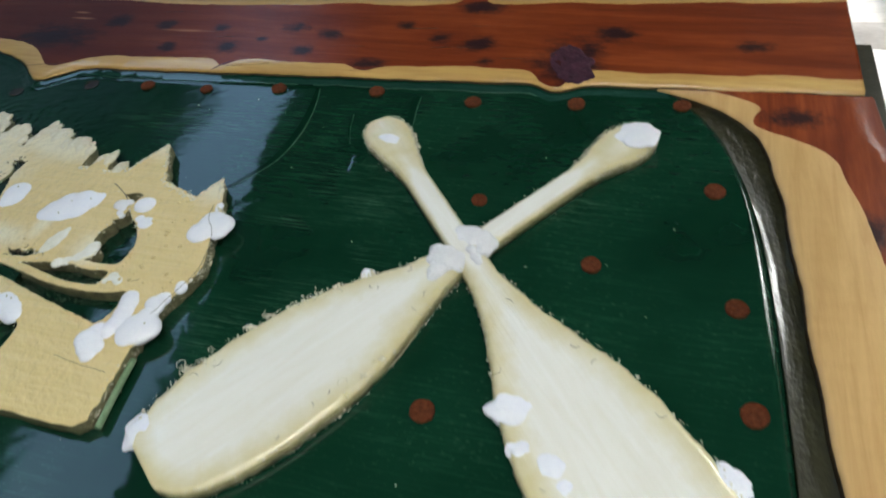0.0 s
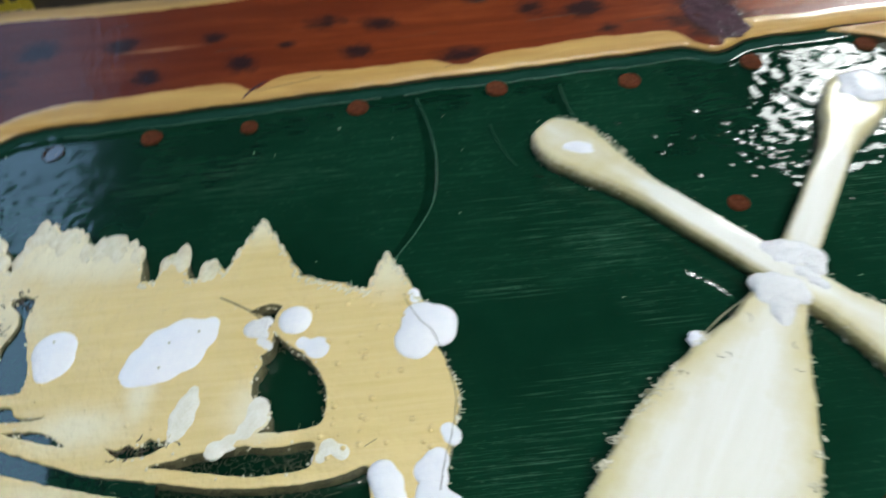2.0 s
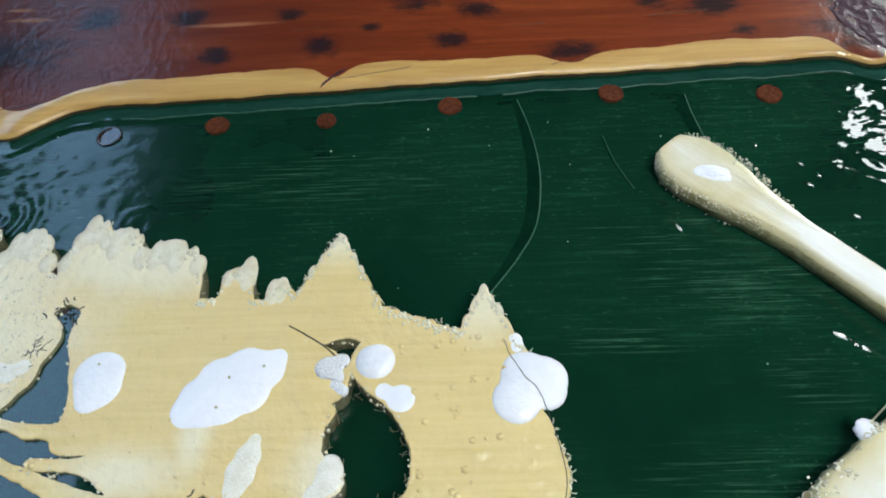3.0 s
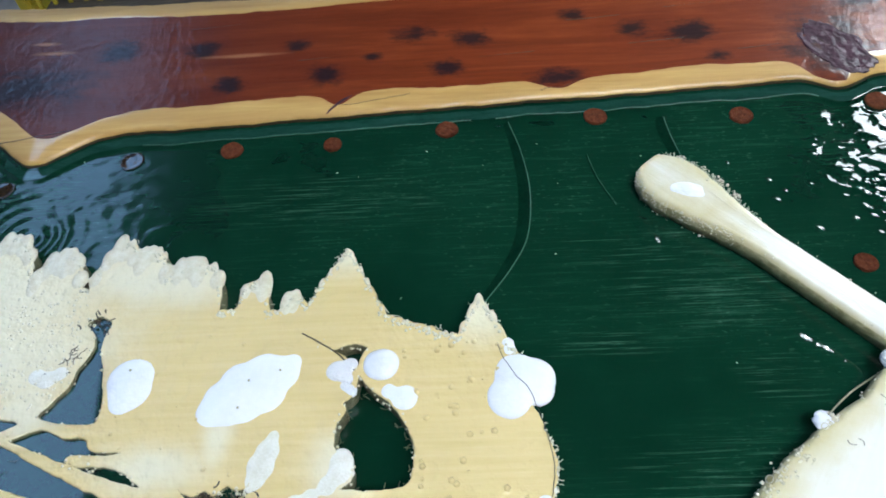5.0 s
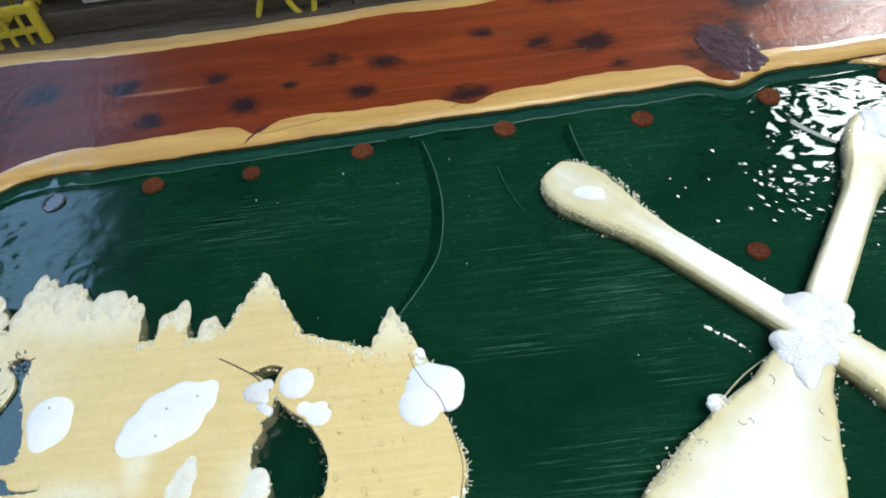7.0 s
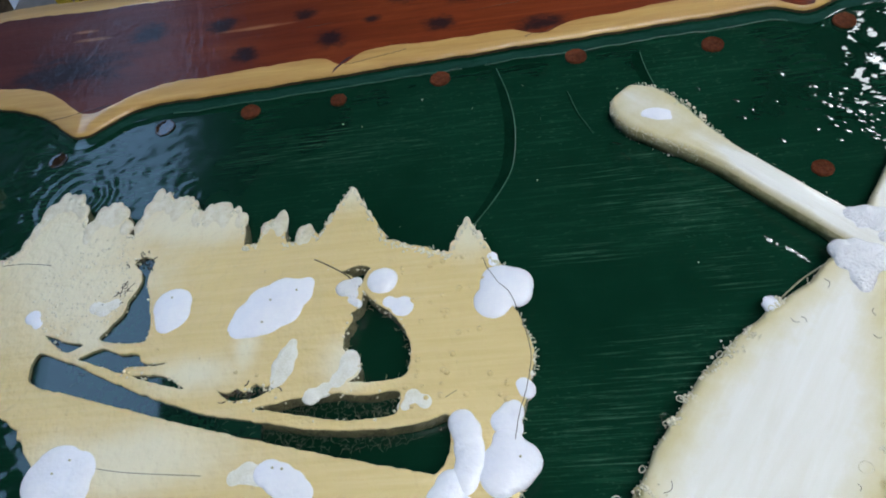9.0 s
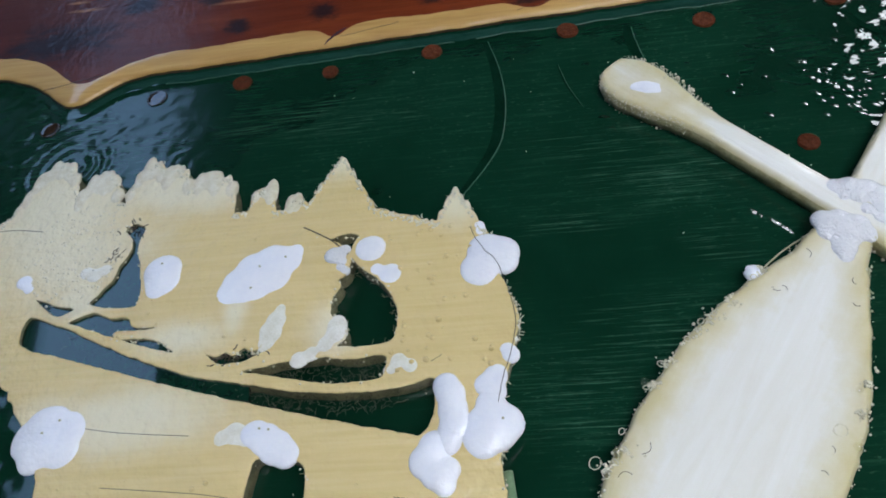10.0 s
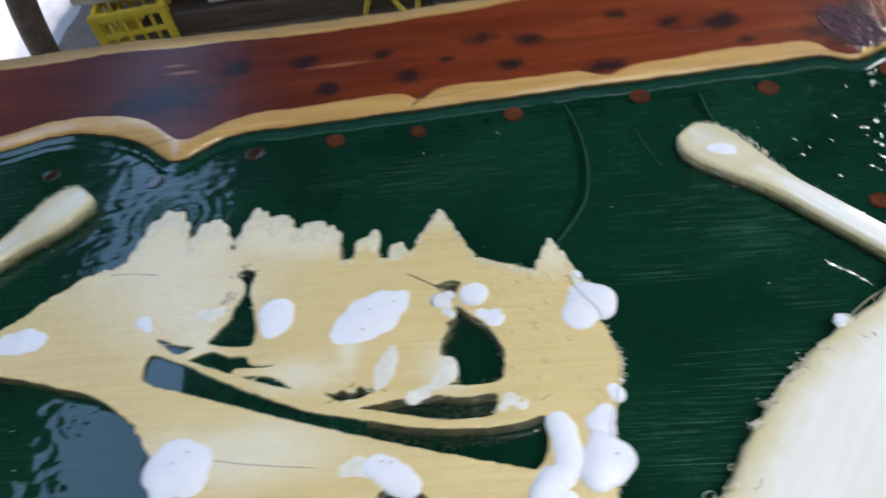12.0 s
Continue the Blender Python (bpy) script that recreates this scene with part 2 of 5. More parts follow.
def basswood():
    """Bleached wood, soaked yellow by resin along its rim."""
    m, t, b = material("bleached basswood")
    fibre = grain(t, coords(t, (4, 40, 10)), 2.5, 6, 0.65, 0.5)
    blotch = grain(t, coords(t), 45.0, 5, 0.7)
    col = ramp(t, fibre, [(0.25, (0.78, 0.76, 0.68)), (0.75, (0.87, 0.87, 0.84))])
    rim = t.nodes.new("ShaderNodeAttribute")
    rim.attribute_name = "rim"
    soak = ramp(t, maths(t, "ADD", rim.outputs["Fac"], maths(t, "MULTIPLY", maths(t, "SUBTRACT", blotch, 0.5), 0.9)), [(0.1, (1, 1, 1)), (0.9, (0, 0, 0))])
    col = blend(t, maths(t, "MULTIPLY", soak, 0.85), col, (0.63, 0.545, 0.26))
    t.links.new(col, b.inputs["Base Color"])
    b.inputs["Roughness"].default_value = 0.4
    b.inputs["Coat Weight"].default_value, b.inputs["Coat Roughness"].default_value = 0.9, 0.08
    bump(t, b, maths(t, "ADD", maths(t, "MULTIPLY", fibre, 0.5), maths(t, "MULTIPLY", blotch, soak)), 0.0014)
    return m


def glow(name, colour, strength):
    m, t, b = material(name)
    b.inputs["Base Color"].default_value = (0.8, 0.8, 0.8, 1)
    b.inputs["Emission Color"].default_value = (*colour, 1)
    b.inputs["Emission Strength"].default_value = strength
    return m


KNOTS_BACK = [(-0.30, 0.106, 0.014, 0.011), (-0.223, 0.101, 0.012, 0.009), (-0.187, 0.052, 0.009, 0.008), (-0.105, 0.057, 0.012, 0.011),
              (-0.134, 0.1, 0.009, 0.006), (-0.029, 0.107, 0.014, 0.009), (0.022, 0.099, 0.013, 0.009), (0.001, 0.06, 0.011, 0.008),
              (-0.064, 0.079, 0.007, 0.004), (0.118, 0.124, 0.009, 0.006), (0.165, 0.1, 0.012, 0.009), (0.216, 0.092, 0.014, 0.010),
              (0.231, 0.056, 0.009, 0.006), (0.328, 0.060, 0.026, 0.034), (0.345, 0.088, 0.013, 0.012), (0.37, 0.125, 0.016, 0.012),
              (0.094, 0.04, 0.016, 0.008), (0.2, 0.175, 0.024, 0.012), (-0.38, 0.06, 0.045, 0.02), (0.52, 0.11, 0.014, 0.008)]
KNOTS_END = [(0.60, -0.14, 0.012, 0.016), (0.55, 0.005, 0.02, 0.01), (0.61, -0.3, 0.01, 0.02)]
M_GREEN = green_paint()
M_GREEN_DARK = simple("darker green", (0.0015, 0.014, 0.0075), (0.0035, 0.025, 0.0135), 0.9, 60, relief=0, coat=0.35, gloss=0.0)
M_GREEN_PALE = simple("paler green", (0.012, 0.07, 0.04), (0.06, 0.17, 0.11), 0.5, 160, relief=0.0004, coat=1.0)
M_GREEN_LIP = simple("lighter green lip colour", (0.005, 0.032, 0.022), (0.018, 0.066, 0.050), 0.5, 90, relief=0.0003, coat=1.0, stretch=(0.3, 2, 1), gloss=0.0)
M_HEART = cedar("red cedar heartwood", KNOTS_BACK, "x")
M_HEART_END = cedar("red cedar heartwood of the end board", KNOTS_END, "y")
M_SAP = pale_wood("cedar sapwood", (0.44, 0.23, 0.055), (0.68, 0.44, 0.145), (4, 45, 10), coat=0.9)
M_SAP_END = pale_wood("cedar sapwood of the end board", (0.54, 0.31, 0.11), (0.72, 0.47, 0.20), (45, 4, 10), coat=0.9)
M_BARK = simple("dark live edge", (0.02, 0.013, 0.006), (0.07, 0.045, 0.018), 0.35, 60, coat=0.8)
M_PINE = cutout_wood()
# soaked edge, coloured darker to carry the shade on the cut walls
M_PINE_EDGE = simple("resin soaked raw edge with shade in its colour", (0.08, 0.075, 0.035), (0.34, 0.31, 0.17), 0.5, 120, relief=0.003, coat=0.5)
M_PADDLE = basswood()
# wet yellowed edge, also darkened for the shaded paddle sides
M_PADDLE_EDGE = simple("wet basswood edge with shade in its colour", (0.26, 0.225, 0.09), (0.58, 0.53, 0.31), 0.45, 90, relief=0.002, coat=0.6)
M_FOAM = simple("white hardened foam", (0.82, 0.84, 0.93), (0.90, 0.91, 0.96), 0.35, 45, relief=0.0016, coat=0.6)
M_COIN = simple("tarnished copper", (0.075, 0.018, 0.007), (0.30, 0.080, 0.029), 0.85, 380, metal=0.0, relief=0.006, coat=0.0, gloss=0.2)
M_POOL = simple("pooled clear resin over green", (0.0025, 0.018, 0.011), (0.006, 0.036, 0.022), 0.5, 40, relief=0.0012, coat=1.0, gloss=0.0)
M_SUNK = simple("copper under resin", (0.012, 0.012, 0.008), (0.05, 0.026, 0.014), 0.5, 200, relief=0, coat=1.0, gloss=0.0)
# dark knot wood; the purple cast is a reflected sheen put into the colour
M_KNOT = simple("dark knot with purple sheen in its colour", (0.020, 0.008, 0.014), (0.085, 0.030, 0.050), 0.6, 55, relief=0.002, coat=0.12, gloss=0.2)
M_STRAND = simple("pale resin strand", (0.34, 0.33, 0.20), (0.60, 0.58, 0.42), 0.2, 200, relief=0, coat=1.0)
M_FIBRE = simple("olive wood fibre", (0.03, 0.035, 0.018), (0.13, 0.13, 0.08), 0.6, 200, relief=0)
M_CHANNEL = simple("dark olive resin", (0.006, 0.007, 0.003), (0.032, 0.030, 0.011), 0.3, 32, relief=0.0045, coat=1.0, stretch=(1, 0.6, 1))
M_FROTH = simple("frothy resin", (0.62, 0.57, 0.38), (0.88, 0.85, 0.72), 0.15, 300, relief=0, coat=1.0)
M_PALEGREEN = simple("pale green resin", (0.15, 0.26, 0.14), (0.30, 0.42, 0.25), 0.3, 60, relief=0.0004, coat=0.8)
M_CLEAR, clear_tree, clear_bsdf = material("clear resin")
clear_bsdf.inputs["Transmission Weight"].default_value, clear_bsdf.inputs["IOR"].default_value = 1.0, 1.3
clear_bsdf.inputs["Roughness"].default_value, clear_bsdf.inputs["Base Color"].default_value = 0.03, (0.92, 0.90, 0.78, 1)
M_HAZE = simple("milky resin", (0.62, 0.54, 0.34), (0.83, 0.79, 0.65), 0.35, 150, relief=0.0006, coat=0.7)
M_MILK = simple("milky foam", (0.72, 0.69, 0.58), (0.90, 0.89, 0.84), 0.4, 120, relief=0.0016, coat=0.7)
M_GLUE = simple("rough foamed glue", (0.80, 0.81, 0.86), (0.89, 0.89, 0.91), 0.3, 100, relief=0.0045, coat=1.0)
M_BASE = simple("dark resin bed", (0.012, 0.014, 0.007), (0.035, 0.032, 0.014), 0.3, 40)
M_RUST = simple("old lumber", (0.035, 0.026, 0.018), (0.15, 0.11, 0.075), 0.8, 6, relief=0.004, stretch=(1, 9, 9))
M_LUMBER = simple("sawn lumber", (0.36, 0.24, 0.155), (0.66, 0.47, 0.33), 0.7, 5, relief=0.003, stretch=(1, 10, 10))
M_GREYWOOD = simple("weathered grey lumber", (0.34, 0.29, 0.26), (0.70, 0.63, 0.59), 0.8, 5, relief=0.003, stretch=(1, 10, 10))
M_WHITEWOOD = simple("white birch bark", (0.62, 0.61, 0.60), (0.87, 0.86, 0.85), 0.6, 9, relief=0.006, stretch=(1, 4, 4))
M_YELLOW = simple("yellow plastic", (0.62, 0.46, 0.03), (0.80, 0.62, 0.06), 0.45, 30, relief=0.0005)
M_BLACK = simple("black rubber", (0.010, 0.010, 0.012), (0.03, 0.03, 0.034), 0.5, 30)
M_TEAL = simple("teal tool plastic", (0.0, 0.12, 0.08), (0.01, 0.22, 0.15), 0.4, 30)
M_ORANGE = simple("orange plastic", (0.45, 0.10, 0.01), (0.65, 0.18, 0.02), 0.4, 30)
M_BLUE = simple("blue plastic", (0.01, 0.03, 0.30), (0.04, 0.10, 0.55), 0.4, 8)
M_CONCRETE = simple("dusty concrete", (0.16, 0.14, 0.12), (0.32, 0.29, 0.26), 0.85, 3, relief=0.002)
M_WALL = simple("grey painted wall", (0.24, 0.28, 0.32), (0.33, 0.37, 0.42), 0.7, 2, relief=0.001)
M_CEILING = simple("dark board ceiling", (0.02, 0.017, 0.014), (0.05, 0.042, 0.035), 0.8, 3)
M_SHEET = simple("white sheeting", (0.70, 0.70, 0.72), (0.84, 0.84, 0.86), 0.4, 6, relief=0.006)
M_TUBE = glow("lit diffuser", (0.94, 1.0, 1.0), PANEL_POWER)
M_STEEL = simple("white enamelled steel", (0.62, 0.62, 0.62), (0.78, 0.78, 0.78), 0.4, 10, relief=0)


# ---------------------------------------------------------------- mesh helpers
def part(name, bm, mats, parent=None, label="", smooth=False):
    me = bpy.data.meshes.new(name)
    bm.normal_update()
    bm.to_mesh(me)
    bm.free()
    for m in (mats if isinstance(mats, (list, tuple)) else [mats]):
        me.materials.append(m)
    if smooth:
        me.polygons.foreach_set("use_smooth", [True] * len(me.polygons))
    ob = new(name, me)
    ob.parent = parent
    if label:
        tagged(ob, label)
    return ob


def empty(name, at, label, category, group="", kind=""):
    ob = new(name)
    ob.matrix_basis = at if isinstance(at, Matrix) else pose(*at)
    return tagged(ob, label, category, group, kind)


def box(bm, x0, y0, z0, x1, y1, z1, bevel=0.0, mat=0, m=None):
    made = bmesh.ops.create_cube(bm, size=1.0)["verts"]
    bmesh.ops.scale(bm, vec=(x1 - x0, y1 - y0, z1 - z0), verts=made)
    bmesh.ops.translate(bm, vec=((x0 + x1) / 2, (y0 + y1) / 2, (z0 + z1) / 2), verts=made)
    faces = list({f for v in made for f in v.link_faces})
    for f in faces:
        f.material_index = mat
    if bevel:
        edges = list({e for v in made for e in v.link_edges})
        got = bmesh.ops.bevel(bm, geom=edges, offset=bevel, segments=2, affect="EDGES")
        made = list({v for f in got["faces"] for v in f.verts} | {v for v in made if v.is_valid})
    if m is not None:
        bmesh.ops.transform(bm, matrix=m, verts=[v for v in made if v.is_valid])
    return bm


def sheet(bm, rows, mats=None, close=False):
    """Quads between rows of equally many points; mats: material of each column."""
    grid = [[bm.verts.new(p) for p in row] for row in rows]
    for a, b in zip(grid, grid[1:]):
        n = len(a)
        for i in range(n if close else n - 1):
            f = bm.faces.new((a[i], a[(i + 1) % n], b[(i + 1) % n], b[i]))
            f.material_index = mats[i] if mats else 0
            f.smooth = True
    return grid


def tube(bm, pts, r, sides=8, mat=0, flat=1.0):
    """A round (or flattened) strand along a smooth line through pts."""
    line = smooth_line([Vector(p) for p in pts], 10)
    rows, side = [], Vector((0, 0, 1))
    for i, p in enumerate(line):
        d = (line[min(i + 1, len(line) - 1)] - line[max(i - 1, 0)]).normalized()
        u = d.cross(Vector((0.31, 0.9, 0.29))).normalized()
        w = d.cross(u)
        rad = r[0] + (r[1] - r[0]) * i / (len(line) - 1) if isinstance(r, tuple) else r
        rows.append([p + rad * (math.cos(a) * u + flat * math.sin(a) * w) for a in (2 * math.pi * k / sides for k in range(sides))])
    g = sheet(bm, rows, [mat] * sides, True)
    bm.faces.new(g[0][::-1]), bm.faces.new(g[-1])
    return bm


def smooth_line(pts, steps, closed=False):
    n, out = len(pts), []
    for i in range(n if closed else n - 1):
        p = [pts[(i + k) % n] if closed else pts[min(max(i + k, 0), n - 1)] for k in (-1, 0, 1, 2)]
        for s in range(steps):
            t = s / steps
            out.append(0.5 * (2 * p[1] + (p[2] - p[0]) * t + (2 * p[0] - 5 * p[1] + 4 * p[2] - p[3]) * t * t + (3 * p[1] - p[0] - 3 * p[2] + p[3]) * t ** 3))
    if not closed:
        out.append(pts[-1])
    return out


def bell(x, at, width):
    return math.exp(-((x - at) / width) ** 2)


def rough(x, y=0.0, size=60.0):
    return noise.noise((x * size, y * size, 3.7))


# ---------------------------------------------------------------- the room
def slab_wall(name, *b, mat=M_WALL, label="", category="wall"):
    return tagged(part(name, box(bmesh.new(), *b), mat), label, category, kind="structure")


slab_wall("floor", -2.5, -4.0, FLOOR_Z - 0.1, 4.0, 4.2, FLOOR_Z, mat=M_CONCRETE, label="dusty grey concrete workshop floor", category="floor")
slab_wall("wall_north", -2.5, 4.0, FLOOR_Z, 4.0, 4.15, CEIL_Z, label="grey painted workshop wall", category="wall")
slab_wall("wall_east", 3.85, -4.0, FLOOR_Z, 4.0, 4.0, CEIL_Z, label="grey painted workshop wall", category="wall")
slab_wall("wall_south", -2.5, -4.0, FLOOR_Z, 3.85, -3.85, CEIL_Z, label="grey painted workshop wall", category="wall")
west = bmesh.new()
box(west, -2.5, -3.85, FLOOR_Z, -2.38, 0.3, CEIL_Z)
box(west, -2.5, 0.3, 0.0, -2.38, 3.3, CEIL_Z)
box(west, -2.5, 3.3, FLOOR_Z, -2.38, 4.0, CEIL_Z)
tagged(part("wall_west", west, M_WALL), "grey painted wall with a low bright opening", "wall", kind="structure")
roof = bmesh.new()


def sky_edge(x, y):
    return x + SKY_LEAN * (y - 2.0)


def roof_piece(bm, a, b, c, d):
    """A slab of the ceiling over four corners in plan."""
    low, high = [bm.verts.new((x, y, CEIL_Z)) for x, y in (a, b, c, d)], [bm.verts.new((x, y, CEIL_Z + 0.1)) for x, y in (a, b, c, d)]
    bm.faces.new(low[::-1]), bm.faces.new(high)
    for k in range(4):
        bm.faces.new((low[k], low[(k + 1) % 4], high[(k + 1) % 4], high[k]))


roof_piece(roof, (-2.5, SKY_Y0), (sky_edge(SKY_X0, SKY_Y0), SKY_Y0), (sky_edge(SKY_X0, SKY_Y1), SKY_Y1), (-2.5, SKY_Y1))
roof_piece(roof, (sky_edge(SKY_X1, SKY_Y0), SKY_Y0), (4.0, SKY_Y0), (4.0, SKY_Y1), (sky_edge(SKY_X1, SKY_Y1), SKY_Y1))
roof_piece(roof, (-2.5, -4.0), (4.0, -4.0), (4.0, SKY_Y0), (-2.5, SKY_Y0))
roof_piece(roof, (-2.5, SKY_Y1), (4.0, SKY_Y1), (4.0, 4.15), (-2.5, 4.15))
tagged(part("ceiling", roof, M_CEILING), "dark board ceiling with a long skylight", "ceiling", kind="structure")


def shop_light(x, y, length):
    ob = empty("shop_light", (x, y, CEIL_Z - 0.06, 0, 0, -33), "white shop light with a lit diffuser under the ceiling", "light", "shop lights")
    part("housing", box(bmesh.new(), -0.16, -length / 2, 0.0, 0.16, length / 2, 0.05, 0.006), M_STEEL, ob)
    part("diffuser", box(bmesh.new(), -0.145, -length / 2 + 0.015, -0.012, 0.145, length / 2 - 0.015, -0.001, 0.004), M_TUBE, ob, "lit white diffuser")
    return ob


# the last two are unseen lamps, added to light the table from the camera's side
LAMPS = [(1.80, 1.74, 0.8), (2.08, 1.80, 0.8), (2.16, 2.55, 0.8), (2.50, 2.40, 1.25), (2.84, 2.20, 1.25), (0.30, -0.85, 1.25), (0.95, -1.05, 1.25)]
for lx, ly, size in LAMPS:
    shop_light(lx, ly, size)

# ---------------------------------------------------------------- the table top
def back_inner(x):
    return (0.0215 + 0.044 * max(x, -0.25) - 0.034 * bell(x, -0.335, 0.034) + 0.026 * bell(x, -0.47, 0.07) - 0.013 * bell(x, 0.318, 0.020)
            + 0.0022 * rough(x, 0, 22) + 0.0012 * rough(x, 1, 90))


def back_outer(x):
    return 0.2025 + 0.072 * max(x, -0.12) + 0.006 * bell(x, -0.46, 0.1) + 0.005 * bell(x, 0.187, 0.012) + 0.003 * rough(x, 5, 14) + 0.0012 * rough(x, 6, 80)


def back_sap_in(x):
    w = 0.024 + 0.005 * rough(x, 2, 16) - 0.012 * bell(x, -0.09, 0.012) - 0.014 * bell(x, 0.094, 0.02) - 0.03 * bell(x, 0.312, 0.018) + 0.006 * bell(x, -0.36, 0.05) + 0.003 * bell(x, -0.06, 0.03)
    return max(w, 0.002)


def back_sap_out(x):
    return max(0.024 + 0.006 * rough(x, 9, 12) + 0.001 * rough(x, 8, 80) - 0.03 * bell(x, 0.187, 0.014), 0.002)


SLAB_TOP, SLAB_LOW = 0.008, -0.026
XL, XR = -0.95, 0.615


def back_slab():
    bm, rows = bmesh.new(), []
    for i in range(521):
        x = XL + (XR - XL) * i / 520
        a, d = back_inner(x), back_outer(x)
        b, c = a + back_sap_in(x), d - back_sap_out(x)
        z = SLAB_TOP + 0.0006 * rough(x, 3, 8)
        r = 0.0035
        sec = [(a + 0.010, SLAB_LOW), (a + 0.0005, -0.004), (a, z - 0.009), (a + 0.0008, z - 0.003), (a + r, z), (max(b, a + r + 0.0005), z + 0.0002)]
        sec += [(b + (c - b) * k / 6, z + 0.0004 * math.sin(x * 20 + k)) for k in range(1, 6)]
        sec += [(min(c, d - r - 0.0005), z), (d - r, z), (d - 0.0006, z - 0.003), (d, z - 0.009), (d - 0.006, SLAB_LOW)]
        rows.append([(x, yy, zz) for yy, zz in sec])
    mats = [2, 2, 2, 1, 1] + [0] * 6 + [1, 1, 1, 1, 2]
    g = sheet(bm, rows, mats, True)
    bm.faces.new(g[0]), bm.faces.new(g[-1][::-1])
    return part("cedar_slab", bm, [M_HEART, M_SAP, M_BARK])


slab = tagged(back_slab(), "varnished red cedar slab with yellow live edges and dark knots", "wood slab")


bm, rows = bmesh.new(), []
for k in range(11):
    u = k / 10
    x, y = -0.0985 + 0.020 * u, back_inner(-0.0985) + 0.002 + 0.022 * u ** 0.7
    w = 0.0004 + 0.0030 * math.sin(math.pi * min(1.0, u * 1.05)) ** 0.8 + 0.0005 * rough(u, 4, 9)
    rows.append([(x - 0.4 * w, y + 0.7 * w, SLAB_TOP + 0.0003), (x, y, SLAB_TOP + 0.0007), (x + 0.4 * w, y - 0.7 * w, SLAB_TOP + 0.0003)])
sheet(bm, rows)
part("notch", bm, M_KNOT, slab, "dark notch splitting the sapwood")
for check in ([(-0.092, 0.030), (-0.080, 0.0285), (-0.066, 0.031), (-0.050, 0.034), (-0.030, 0.038)], [(0.078, 0.034), (0.088, 0.037), (0.094, 0.036), (0.106, 0.042)], [(-0.372, 0.001), (-0.340, 0.008), (-0.312, 0.014)]):
    pts = [(p.x, p.y + 0.0007 * rough(p.x, p.y, 180), SLAB_TOP + 0.0003) for p in smooth_line([Vector((x, y, 0)) for x, y in check], 6)]
    part("crack", tube(bmesh.new(), pts, 0.0003, 6), M_BARK, slab, "dark drying crack in the sapwood", True)


def knot(x, y, rx, ry, turn):
    """A lumpy dark knot that stands a little proud of the slab."""
    bm = bmesh.new()
    bmesh.ops.create_icosphere(bm, subdivisions=5, radius=1.0)
    for v in bm.verts:
        c = v.co.copy()
        w = 1 + 0.22 * noise.noise(c * 2.1 + Vector((x * 30, 0, 0))) + 0.10 * noise.noise(c * 6.0)
        h = 0.0008 + 0.0005 * noise.noise(c * 4.0) + 0.0003 * noise.noise(c * 11.0)
        v.co = (c.x * w * rx, c.y * w * ry, h * min(1.0, max(c.z, -0.4) * 2.2))
    ob = part("knot", bm, M_KNOT, slab, "dark lumpy knot, its purple sheen painted in", True)
    ob.matrix_basis = pose(x, y, SLAB_TOP, 0, 0, turn)
    return ob


for kx, ky, kr, ks, kt in ((0.328, 0.072, 0.024, 0.036, 22),):
    knot(kx, ky, kr, ks, kt)
for k in range(7):
    x0 = (-0.24, -0.13, 0.03, 0.11, 0.16, 0.20, 0.25)[k]
    y0 = (0.145, 0.090, 0.082, 0.128, 0.090, 0.140, 0.075)[k]
    pts = [(x0 + 0.012 * u, y0 + 0.0010 * u + 0.0006 * rough(u, k, 3), SLAB_TOP + 0.0002) for u in range(5)]
    part("check", tube(bmesh.new(), pts, 0.00028, 5), M_BARK, slab, "fine dark check along the grain", True)


def end_inner(y):
    return 0.552 - 0.085 * (y + 0.30) - 0.075 * math.exp((y - 0.03) / 0.032) + 0.003 * rough(y, 11, 20) + 0.001 * rough(y, 12, 90)


def end_board():
    bm, rows = bmesh.new(), []
    for i in range(221):
        v = i / 220
        row = []
        x_in = end_inner(-0.7 + 0.74 * v)
        w = 0.058 + 0.012 * rough(v, 20, 5) - 0.05 * bell(v, 0.93, 0.035)
        z = SLAB_TOP - 0.002
        sec = [(0.0, SLAB_LOW), (0.0, z - 0.009), (0.0008, z - 0.003), (0.004, z), (max(w, 0.006), z)]
        full = 0.624 + 0.05 * (1 - v) - x_in
        sec += [(w + (full - w) * k / 4, z) for k in range(1, 4)] + [(full - 0.003, z), (full, z - 0.003), (full, SLAB_LOW)]
        for dx, zz in sec:
            x = x_in + dx
            top = back_inner(min(x, XR)) - 0.0025
            row.append((x, -0.7 + (top + 0.7) * v, zz))
        rows.append(row)
    mats = [2, 2, 1, 1] + [0] * 6 + [2]
    g = sheet(bm, rows, mats, True)
    bm.faces.new(g[0]), bm.faces.new(g[-1][::-1])
    return part("cedar_end_board", bm, [M_HEART_END, M_SAP_END, M_BARK])


tagged(end_board(), "varnished cedar end board with broad yellow sapwood", "wood slab")


def panel_right(y):
    return min(0.533 - 0.0425 * (y + 0.33) - 0.085 * math.exp((y - 0.03) / 0.075), end_inner(min(y, 0.03)) - 0.004)


